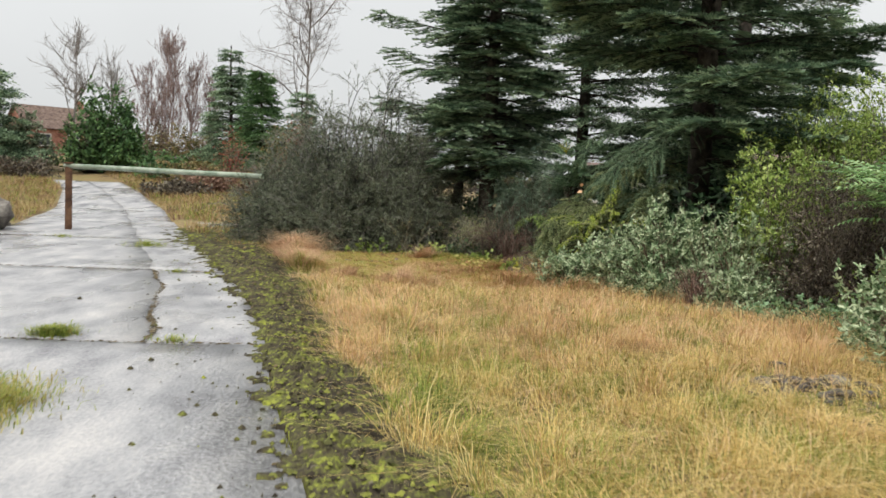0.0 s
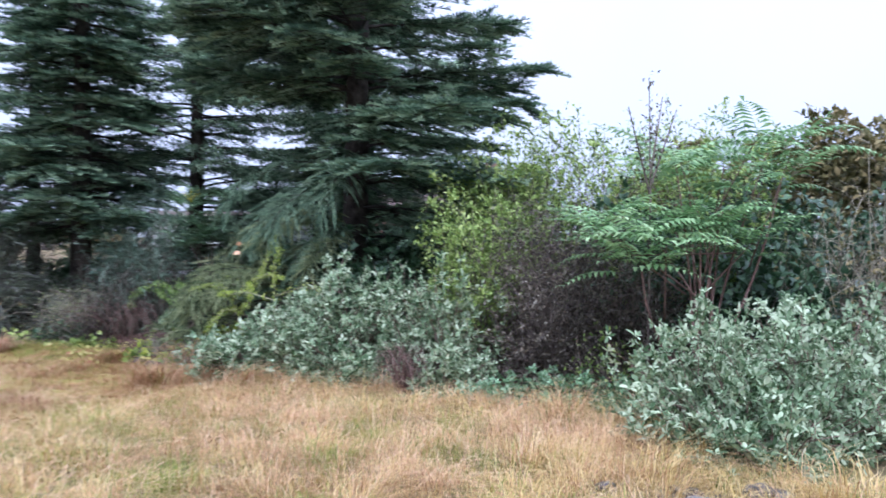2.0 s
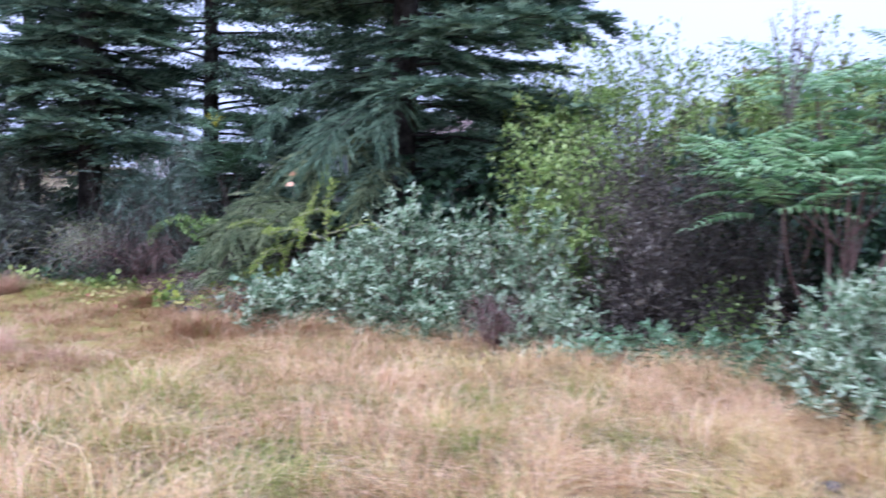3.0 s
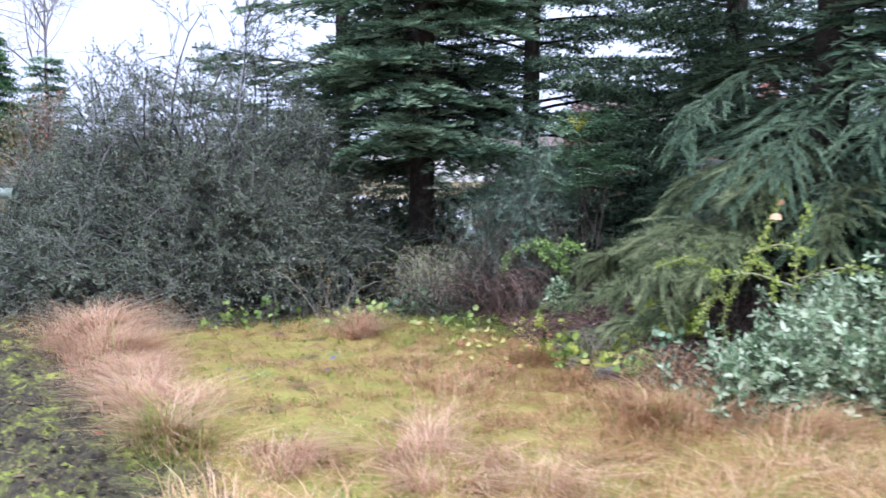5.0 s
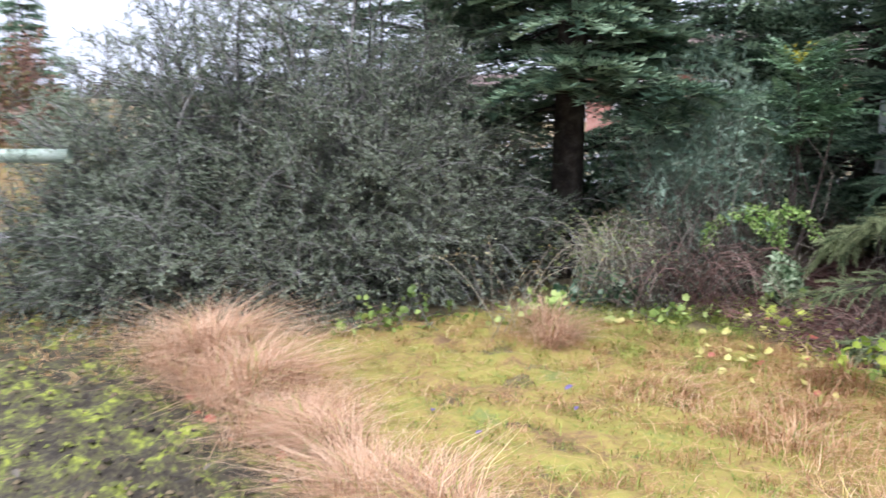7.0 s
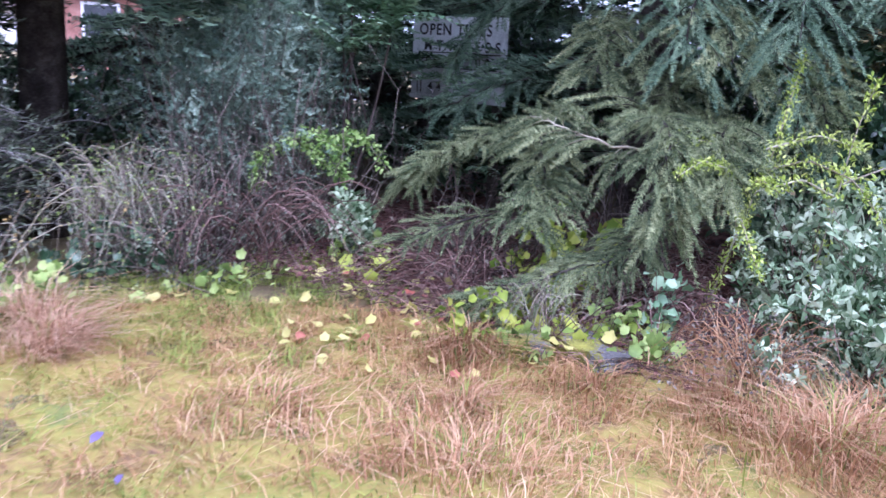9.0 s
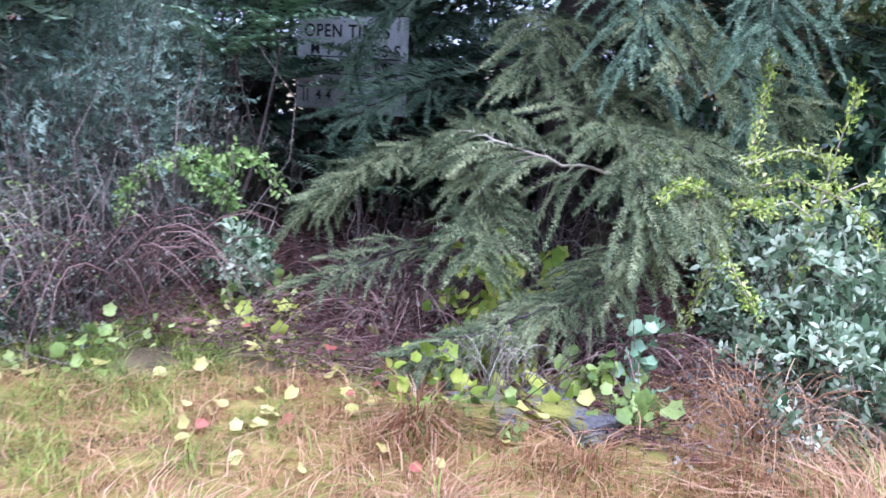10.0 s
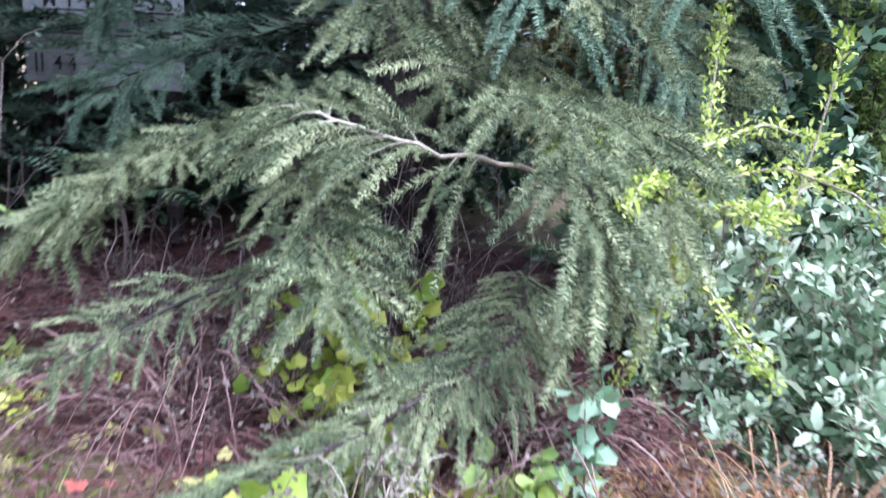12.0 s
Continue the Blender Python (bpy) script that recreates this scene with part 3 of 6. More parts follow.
part("moss_shoots", Geo().add(*blades(turf[pick], 0.06, 0.005, 1.0, 76)), "green_grass", carpet)
q3 = random_points(16000, 0.2, 2.0, 11.3, 13.4, 77)
q3 = q3[(q3[:, 0] < np.interp(q3[:, 1], [11.3, 12, 12.9, 13.4], [1.3, 1.6, 1.95, 1.9])) & (rough_noise(q3[:, 0], q3[:, 1], 0.5, 78) + 0.5 * (q3[:, 1] - 12.1) > 0.1)]
part("edge_blades", Geo().add(*blades(q3, 0.11, 0.005, 1.0, 79)), "green_grass", carpet)
q3 = q[5::9] + 0.01
part("green_shoots", Geo().add(*blades(q3, 0.09, 0.005, 1.0, 65)), "green_grass", carpet)

strip = thing("moss_strip", "dark green moss and dirt along the edge of the drive", "moss", kind="stuff")


def U_EDGE(u, X, Y):
    return (u > np.minimum(0.03, 0.4 * rough_noise(X, Y, 0.45, 18) + 0.25 * rough_noise(X, Y, 0.15, 19))) & (u < 1.12)


def strip_z(X, Y):
    u = (X - drive_right(Y)) / edge_moss(Y)
    body = np.clip(1.2 - np.abs(u - 0.5) * 1.9 + 0.45 * rough_noise(X, Y, 0.35, 15), 0, 1)
    lump = np.clip(rough_noise(X, Y, 0.13, 16) * 0.5 + rough_noise(X, Y, 0.07, 17) * 0.4 + 0.3, 0, 1)
    return height(X, Y) - 0.03 + body * (0.024 + 0.065 * lump) + np.where(U_EDGE(u, X, Y), 0.036, -0.03)


g = Geo()
ys, us = np.arange(-1.5, 17.5, 0.028), np.linspace(-0.4, 1.25, 46)
U, Y = np.meshgrid(us, ys)
X = drive_right(Y) + U * edge_moss(Y)
v = np.stack([X, Y, strip_z(X, Y)], -1).reshape(-1, 3)
_, f = sheet(us, ys, lambda a, b: a * 0)
part("moss_cushion", g.add(v, f), "moss", strip, smooth=True)
rng = np.random.default_rng(70)
yy = rng.uniform(-1.5, 16, 15000)
xx = drive_right(yy) + edge_moss(yy) * rng.normal(0.5, 0.22, 15000)
clods = np.column_stack([drive_right(yy) - np.abs(rng.normal(0, 0.45, len(yy))), yy])[:430]
clod = np.array([[-0.5, -0.4, 0], [0.5, -0.45, 0], [0.45, 0.5, 0], [-0.4, 0.45, 0], [-0.1, 0, 0.55], [0.2, 0.1, 0.5]])
clod_f = np.array([[0, 1, 4], [1, 5, 4], [1, 2, 5], [2, 3, 5], [3, 4, 5], [3, 0, 4]])
a = rng.uniform(0, 6.28, len(clods))
turned = np.stack([np.stack([np.cos(a), -np.sin(a), 0 * a], -1), np.stack([np.sin(a), np.cos(a), 0 * a], -1), np.tile((0, 0, 1.0), (len(a), 1))], 1)
part("clod_mass", Geo().add(*scatter((clod, clod_f), np.column_stack([clods, height(clods[:, 0], clods[:, 1])]), turned, rng.uniform(0.01, 0.045, len(a)) * rng.uniform(0.3, 1, len(a)) ** 2)), "moss", strip)
k = 20000
ym = rng.uniform(-1.5, 16.5, k)
um = rng.uniform(-0.2, 1.05, k)
cm = np.column_stack([drive_right(ym) + um * edge_moss(ym), ym])
on = U_EDGE(um, cm[:, 0], cm[:, 1])
cm, um = cm[on], um[on]
k = len(cm)
cm = np.column_stack([cm, strip_z(cm[:, 0], cm[:, 1]) - 0.006])
a = rng.uniform(0, 6.28, k)
turned = np.stack([np.stack([np.cos(a), -np.sin(a), 0 * a], -1), np.stack([np.sin(a), np.cos(a), 0 * a], -1), np.tile((0, 0, 1.0), (k, 1))], 1)
size = rng.uniform(0.012, 0.045, k) * rng.uniform(0.5, 1, k)
size = size[:, None] * np.stack([rng.uniform(0.6, 1.6, k), rng.uniform(0.6, 1.2, k), rng.uniform(0.4, 0.9, k)], -1)
green = rng.uniform(size=k) < np.clip(0.42 + 0.3 * np.clip((7 - cm[:, 1]) / 2, 0, 1) - 0.5 * um + 0.5 * np.clip((9 - cm[:, 1]) / 3, 0, 1) + 0.5 * rough_noise(cm[:, 0], cm[:, 1], 0.4, 20), 0.04, 0.9)
for nm, sel, mt in (("moss_clod_mass", green, "moss_clod"), ("dirt_clod_mass", ~green, "clod_brown")):
    tagged(part(nm, Geo().add(*scatter((clod, clod_f), cm[sel], turned[sel], size[sel])), mt, strip), kind="stuff")
part("moss_tips", Geo().add(*blades(np.column_stack([xx, yy])[yy < 8.5], 0.045, 0.009, 0.8, 71)), "moss_clod", strip)


jr = np.random.default_rng(79)
jx, jy = [], []
for y0 in (1.2, 5.75, 10.15, 14.75):
    k = 260
    lx = jr.uniform(float(drive_left(y0)), float(drive_right(y0)), k)
    jx.append(lx), jy.append(y0 + 0.02 * np.sin(3 * lx) + jr.normal(0, 0.012, k))
ly = jr.uniform(5.75, 10.15, 420)
jx.append(seam(ly) + jr.normal(0, 0.015, 420)), jy.append(ly)
jp = np.column_stack([np.concatenate(jx), np.concatenate(jy)])
a = jr.uniform(0, 6.28, len(jp))
turned = np.stack([np.stack([np.cos(a), -np.sin(a), 0 * a], -1), np.stack([np.sin(a), np.cos(a), 0 * a], -1), np.tile((0, 0, 1.0), (len(a), 1))], 1)
part("joint_dirt", Geo().add(*scatter((clod, clod_f), np.column_stack([jp, height(jp[:, 0], jp[:, 1])]), turned, jr.uniform(0.008, 0.035, (len(a), 1)) * np.array([1.3, 0.8, 0.35]))), "clod_brown", strip)


def tagged_stuff(name, shape, mat, parent):
    return tagged(part(name, shape, mat, parent), kind="stuff")


def tussock(at, n, tall, spread, mat, seed, label, wide=0.005, lean=0.75, green=0.0, comb=(0, 0)):
    """A grass tussock that fans out from its foot."""
    rng = np.random.default_rng(seed)
    r, a = np.abs(rng.normal(0, spread * 0.72, n)), rng.uniform(0, 2 * np.pi, n)
    d = np.stack([np.cos(a), np.sin(a), 0 * a], -1)
    loc = np.column_stack([at[0] + r * d[:, 0], at[1] + r * d[:, 1], np.zeros(n)])
    loc[:, 2] = height(loc[:, 0], loc[:, 1])
    out = unit(d * 0.6 + np.array([comb[0], comb[1], 0]) + rng.normal(0, 0.6, (n, 3)) * (1, 1, 0))
    side = np.stack([-out[:, 1], out[:, 0], 0 * a], -1)
    h = tall * rng.uniform(0.5, 1.15, n)
    sc = np.stack([h * lean * rng.uniform(0.2, 2.4, n), wide * rng.uniform(0.7, 1.3, n), h * rng.uniform(0.55, 1, n)], -1)
    ob = thing("grass_tussock", label, "grass", (at[0], at[1], float(height(at[0], at[1]))))
    cut = int(n * (1 - green))
    rot = np.stack([out, side, np.tile((0.0, 0, 1), (n, 1))], -1)
    tagged_stuff("leaf_mass", Geo().add(*scatter(BLADE, loc[:cut], rot[:cut], sc[:cut])), mat, ob)
    if green:
        tagged_stuff("green_leaf_mass", Geo().add(*scatter(BLADE, loc[cut:], rot[cut:], sc[cut:])), "green_grass", ob)
    return ob


for k, (x, y, n, h, s) in enumerate(((-2.02, 13.1, 2400, 0.42, 0.28), (-1.95, 12.6, 1500, 0.36, 0.24), (-1.88, 12.15, 1000, 0.28, 0.2), (-1.8, 11.75, 1300, 0.3, 0.22), (-1.7, 11.35, 1000, 0.27, 0.2),
                                     (-1.56, 10.95, 800, 0.25, 0.18), (-2.2, 13.45, 900, 0.36, 0.26), (-0.5, 9.8, 1000, 0.34, 0.2), (-0.15, 9.3, 1000, 0.34, 0.24), (0.15, 12.85, 900, 0.26, 0.22), (-1.0, 9.9, 900, 0.3, 0.22))):
    tr = np.random.default_rng(700 + k)
    for m in range(3):
        f = 0.55 if y < 10 else 1.0
        tussock((x + tr.normal(0, 0.11), y + tr.normal(0, 0.16)), int(n * 0.42 * f), h * tr.uniform(0.6, 1.15) * (0.75 if y < 10 else 1.0), s * tr.uniform(0.4, 0.7), "tan_straw", 200 + k + 40 * m, "dry pinkish-straw grass tussock at the edge of the drive", 0.004, 1.05, 0.05, tuple(tr.normal(0, 0.7, 2)))
tussock((-1.59, 10.35), 800, 0.33, 0.1, "tan_straw", 230, "green and straw grass tussock fanning out beside the drive", 0.005, 0.75, 0.45)
for k, (x, y, n, h, s) in enumerate(((1.1, 11.35, 600, 0.2, 0.15), (1.12, 10.8, 350, 0.14, 0.2), (1.3, 10.3, 500, 0.18, 0.22), (0.65, 11.1, 600, 0.15, 0.3), (1.15, 9.95, 900, 0.26, 0.25), (0.3, 10.9, 700, 0.14, 0.35), (0.2, 11.6, 600, 0.12, 0.35), (1.5, 10.2, 500, 0.2, 0.18), (1.45, 9.75, 600, 0.24, 0.2), (1.75, 9.35, 600, 0.26, 0.22))):
    tussock((x, y), n, h, s, "orange_straw", 240 + k, "limp reddish-straw grass tussock beside the mossy slab", 0.005, 0.85, 0.15, (-0.8 + 0.25 * k, -0.5 + 0.35 * (k % 3)))
for k, (x, y, n, h, s, gr) in enumerate(((-2.8, 4.05, 9000, 0.07, 0.32, 0.55), (-3.2, 3.75, 8000, 0.08, 0.36, 0.55), (-2.65, 3.6, 4000, 0.06, 0.18, 0.55), (-3.0, 5.95, 1600, 0.07, 0.12, 0.9), (-2.1, 5.8, 160, 0.05, 0.12, 0.9), (-3.1, 10.0, 120, 0.05, 0.1, 0.9), (-4.4, 13.4, 300, 0.12, 0.25, 0.9), (-6.2, 14.6, 160, 0.06, 0.2, 0.9))):
    tussock((x, y), n, h, s, "moss_grass", 260 + k, "green grass patch growing over the concrete", 0.006, 0.8, gr)

# rough grass on the bank and the hill beyond the barrier
bank = thing("bank_grass", "coarse yellow and olive tussocky grass on the bank", "grass", kind="stuff")
q = random_points(42000, -14, -1.5, 14, 32, 80)
q = np.concatenate([q, random_points(30000, -12, -4.2, -3, 16, 81), random_points(26000, -17, -2, 30, 44, 86)])
ok = (q[:, 0] < drive_left(q[:, 1]) - 0.1) | ((q[:, 0] > drive_right(q[:, 1]) + 0.05) & (q[:, 1] > 16) & ~((q[:, 1] < 20.6) & (q[:, 1] > 18.1) & (q[:, 0] < -2.3)))
q = q[ok]
u = rough_noise(q[:, 0], q[:, 1], 2.2, 82) + np.random.default_rng(83).normal(0, 0.4, len(q))
for nm, sel, mt in (("straw", u < 0.25, "bank_straw"), ("green_blades", (u >= 0.25) & (u < 0.7), "green_grass"), ("red_blades", u >= 0.7, "russet")):
    part(nm, Geo().add(*blades(q[sel], 0.3, 0.014, 1.2, 84)), mt, bank)


verge = thing("verge_grass", "dead russet grass and twigs beside the barrier", "grass", kind="stuff")
q = random_points(9000, -5.2, -2.3, 13.0, 18.0, 88)
q = q[(q[:, 0] > drive_right(q[:, 1]) + 0.45 + 0.25 * rough_noise(q[:, 0], q[:, 1], 0.7, 89)) & (q[:, 1] > 13.0 + 0.4 * rough_noise(q[:, 0], q[:, 1], 0.9, 90))]
part("russet_blades", Geo().add(*blades(q, 0.13, 0.007, 1.2, 91)), "russet_straw", verge)


# ---- conifers ----
def finger(pairs, reach, seed, lift=0.1):
    """A flat conifer shoot of unit length along x: a stem line edged with forward-pointing needles."""
    rng = np.random.default_rng(seed)
    t = np.linspace(0.0, 1.0, pairs + 1)
    base = np.stack([t, 0 * t, -lift * t * t], -1)
    v, f = [base], []
    for k, sgn in enumerate((1.0, -1.0)):
        d = unit(np.stack([rng.uniform(0.5, 0.9, pairs), np.full(pairs, sgn), rng.uniform(-0.35, 0.9, pairs)], -1))
        ln = reach * (1 - 0.55 * t[:-1] ** 3) * rng.uniform(0.8, 1.15, pairs)
        v.append(base[:-1] + d * ln[:, None] + (0.06, 0, 0))
        i = np.arange(pairs)
        f.append(np.stack([i, i + 1, pairs + 1 + k * pairs + i], -1))
    return np.concatenate(v), np.concatenate(f)


TWIG_COARSE = [needle_twig(7, 1.0, 0.25, s, 0.8, 0.2) for s in (1, 2, 3)]
TWIG_FAR = [finger(8, 0.34, s, 0.06) for s in (1, 2, 3)]
TWIG_NEAR = [needle_twig(150, 1.0, 0.14, s, 0.85, 0.06, 3) for s in (4, 5, 6)]


def bough(g_wood, g_leaf, start, way, length, rng, twig, droop=0.25, density=16, twig_len=0.28, fan=0.42, lift=0.0, thick=0.02):
    """One conifer bough: a drooping axis, flat side shoots and needle twigs on them."""
    start, way = np.asarray(start, float), unit(np.asarray(way, float))
    side = unit(np.cross(way, (0, 0, 1.0)))
    t = np.linspace(0, 1, 7)
    wob = rng.normal(0, 0.03 * length, 3)
    axis = start + way * (t * length)[:, None] + np.outer(-droop * t ** 2 * length + lift * t ** 3 * length, (0, 0, 1)) + side * (np.sin(t * 3) * wob[0])[:, None]
    g_wood.add(*tube(axis, np.linspace(thick, 0.004, 7), 4))
    n = max(6, int(density * length))
    s = np.linspace(0.18, 1.0, n) ** 0.9
    base = np.stack([np.interp(s, t, axis[:, c]) for c in range(3)], -1)
    sgn = np.where(np.arange(n) % 2, 1.0, -1.0)
    ln = length * fan * (1.05 - s) ** 0.75 * rng.uniform(0.6, 1.15, n) + twig_len * 0.5
    d = unit(way * 0.75 + side * sgn[:, None] * 0.85 + np.outer(rng.normal(-0.12, 0.13, n), (0, 0, 1)))
    tips = base + d * ln[:, None] - np.outer(0.16 * ln, (0, 0, 1))
    v, f, _ = many_tubes(base, tips, rng.normal(0, 0.01, (n, 3)), thick * 0.3, 0.0025, 3)
    g_wood.add(v, f)
    locs, dirs = [base, ], [d]
    for u in np.arange(0.15, 1.0, 0.72 * twig_len / max(0.2, length * fan * 0.6)):
        for sg in (-1, 1):
            pick = rng.uniform(size=n) < 0.9
            b2 = base[pick] + (tips - base)[pick] * u
            dd = unit(d[pick] + sg * 0.8 * np.cross(d[pick], (0, 0, 1.0)) + rng.normal(0, 0.12, (pick.sum(), 3)) - (0, 0, 0.08))
            locs.append(b2)
            dirs.append(dd)
    locs.append(tips - d * twig_len * 0.4)
    dirs.append(d)
    locs, dirs = np.concatenate(locs), np.concatenate(dirs)
    which = rng.integers(0, len(twig), len(locs))
    for w, tw in enumerate(twig):
        m = which == w
        if m.any():
            g_leaf.add(*scatter(tw, locs[m], axes(dirs[m], (0, 0, 1.0)), twig_len * rng.uniform(0.65, 1.2, m.sum())))


def conifer(name, label, at, tall, radius, z0, seed, mat="fir", r_trunk=0.16, whorl=0.3, per=6, droop=0.2, density=11.5, twig_len=0.3, lean=(0, 0), skip=None, full_to=4.8, shape=0.75, twigs=None):
    rng = np.random.default_rng(seed)
    zb = float(height(at[0], at[1]))
    tree = thing(name, label, "tree", (at[0], at[1], zb))
    t = np.linspace(0, 1, 9)
    line = np.stack([at[0] + lean[0] * t + 0.04 * np.sin(5 * t), at[1] + lean[1] * t + 0.04 * np.cos(4 * t), zb - 0.05 + tall * t], -1)
    part("trunk", Geo().add(*tube(line, r_trunk * (1.12 - t) ** 0.85, 10)), "bark", tree, smooth=True)
    wood, leaf = Geo(), Geo()
    z = z0
    while z < tall * 0.985:
        u = (z - z0) / (tall - z0)
        sparse = 1.0 if z < full_to else 0.55
        for k in range(max(3, int(per * sparse))):
            a = rng.uniform(0, 2 * np.pi)
            ln = radius * (1 - u) ** shape * rng.uniform(0.65, 1.1) + 0.12
            if skip and skip(a, z):
                continue
            way = (np.cos(a), np.sin(a), rng.uniform(-0.05, 0.22) + 0.25 * u)
            zz = z + rng.uniform(-0.5, 0.5) * whorl
            st = (np.interp(zz / tall, t, line[:, 0]), np.interp(zz / tall, t, line[:, 1]), zb + zz)
            bough(wood, leaf, st, way, ln, rng, twigs or (TWIG_FAR if z < full_to else TWIG_COARSE), droop, density * sparse, twig_len, 0.4, 0.1, 0.022)
        z += whorl * (1 if z < full_to else 1.7)
    tagged(part("branchwork", wood, "bark", tree), kind="stuff")
    tagged(part("crown", leaf, mat, tree), kind="stuff")
    return tree


conifer("fir_tree", "tall dark green fir with layered drooping boughs", (4.03, 11.6), 11.5, 2.75, 0.7, 1, r_trunk=0.17, whorl=0.29, per=8, droop=0.24, skip=lambda a, z: z < 2.0 and 1.5 < a < 4.7 or z < 1.5 and a >= 4.7 or 2.0 < a < 4.1 and z < 3.1)
conifer("fir_tree", "dark green fir with a thick bare lower trunk", (1.25, 14.5), 10.0, 1.15, 1.6, 2, r_trunk=0.14, whorl=0.21, per=7, droop=0.35, density=11.5)
conifer("fir_tree", "sparse dark fir with thin level boughs", (0.96, 17.0), 10.0, 2.2, 1.5, 3, r_trunk=0.11, whorl=0.45, per=4, droop=0.1, density=8)
conifer("fir_tree", "dark fir standing behind the white notice board", (6.3, 15.6), 11.0, 2.6, 0.6, 4, r_trunk=0.18, whorl=0.33, per=7, twigs=TWIG_COARSE)
conifer("fir_tree", "dark fir in the shade behind other firs", (3.3, 16.0), 9.0, 2.0, 0.7, 5, r_trunk=0.13, whorl=0.34, per=7, twigs=TWIG_COARSE)
conifer("fir_tree", "slim dark fir far up the hill", (-8.75, 44.0), 6.4, 1.75, 0.2, 6, shape=1.0, r_trunk=0.13, whorl=0.27, per=9, density=7, twig_len=0.5, twigs=TWIG_COARSE)
conifer("fir_tree", "young green fir on the hill", (-6.7, 41.0), 5.0, 1.7, 0.2, 7, shape=1.0, r_trunk=0.1, whorl=0.27, per=9, density=7, twig_len=0.5, mat="evergreen", twigs=TWIG_COARSE)
conifer("fir_tree", "dark conifer beside the hill meadow", (-17.8, 36.0), 4.4, 2.4, 0.1, 8, r_trunk=0.2, whorl=0.4, per=7, density=7, twig_len=0.6, shape=0.5, twigs=TWIG_COARSE)
conifer("fir_tree", "small dark fir behind the bush", (-4.6, 40.0), 3.9, 1.2, 0.2, 9, r_trunk=0.1, whorl=0.4, per=6, density=7, twig_len=0.5, twigs=TWIG_COARSE)


# ---- shrubs ----
def blob_points(n, centre, size, rng, shell=0.6, low=0.02):
    """Random places in an uneven dome, more of them near its surface."""
    d = unit(rng.normal(size=(n, 3)))
    d[:, 2] = np.abs(d[:, 2]) * 1.0
    r = 1 - (1 - shell) * rng.uniform(0, 1, n) ** 1.6 + 0.1 * np.sin(d[:, 0] * 7 + centre[0] * 3) + 0.08 * np.sin(d[:, 1] * 9 + 2) + 0.07 * np.sin(d[:, 2] * 8 + centre[1])
    r = r * 0.93 / (np.abs(d) ** 3).sum(1) ** (1 / 3)
    p = np.asarray(centre) + d * np.asarray(size) * r[:, None]
    p[:, 2] = np.maximum(p[:, 2], centre[2] + low)
    return p, d


def shrub(name, label, centres, leaf, mat, twig="twig", leaves=6000, leaf_size=0.03, twigs=400, twig_r=0.006, seed=1, shell=0.55, droop=0.0, up=0.3, category="shrub", sway=0.08, near_tips=0.5, follow=0.0):
    """A shrub: stems from its foot to all parts of one or more domes, twigs, and leaves along them."""
    rng = np.random.default_rng(seed)
    c0 = np.array(centres[0][0], float)
    zb = float(height(c0[0], c0[1]))
    ob = thing(name, label, category, (c0[0], c0[1], zb))
    wood, foliage = Geo(), Geo()
    vol = np.array([np.prod(s) ** 0.67 for _, s in centres])
    for (c, s), w in zip(centres, vol / vol.sum()):
        c = np.array(c, float)
        c[2] = max(c[2], 0) + float(height(c[0], c[1]))
        nt = max(20, int(twigs * w))
        tips, d = blob_points(nt, c, s, rng, shell)
        foot = np.column_stack([c[:2] + rng.normal(0, 0.16, (nt, 2)) * s[:2], np.full(nt, float(height(c[0], c[1])) - 0.02)])
        mid = foot * 0.45 + tips * 0.55
        bend = rng.normal(0, sway, (nt, 3)) * np.linalg.norm(tips - foot, axis=1)[:, None] + np.array([0, 0, droop]) * np.linalg.norm(tips - foot, axis=1)[:, None]
        v, f, path = many_tubes(foot, tips, bend, twig_r, twig_r * 0.3, 6)
        wood.add(v, f)
        # side twigs
        k = nt * 3
        i, seg = rng.integers(0, nt, k), rng.integers(2, 6, k)
        st = path[i, seg]
        en = st + unit(rng.normal(size=(k, 3)) + (0, 0, up) + 0.5 * d[i]) * rng.uniform(0.08, 0.26, (k, 1)) * np.mean(s)
        v, f, path2 = many_tubes(st, en, rng.normal(0, 0.015, (k, 3)), twig_r * 0.4, twig_r * 0.2, 3)
        wood.add(v, f)
        n = int(leaves * w)
        j = rng.integers(0, k, n)
        u = rng.uniform(0.1, 1.05, (n, 1))
        loc = st[j] * (1 - u) + en[j] * u + rng.normal(0, leaf_size * 0.35, (n, 3))
        extra = int(n * (1 - near_tips) * 0.6)
        if extra:
            pp, dd = blob_points(extra, c, s, rng, shell)
            loc[:extra] = pp
        loc[:, 2] = np.maximum(loc[:, 2], zb + 0.015)
        ways = unit(rng.normal(size=(n, 3)) * (1 - 0.4 * (follow > 0)) + (0, 0, up) + 0.7 * d[i[j]] + follow * unit(en - st)[j])
        foliage.add(*scatter(leaf, loc, axes(ways, None, rng), leaf_size * rng.uniform(0.6, 1.3, n)))
    tagged(part("branchwork", wood, twig, ob), kind="stuff")
    tagged(part("foliage", foliage, mat, ob), kind="stuff")
    return ob


SMALL, OVAL, LOBED, ROSETTE, FELTED = chip_leaf(0.5), oval_leaf(), lobed_leaf(), rosette(6), rosette(6, 5, 0.36, 0.75)

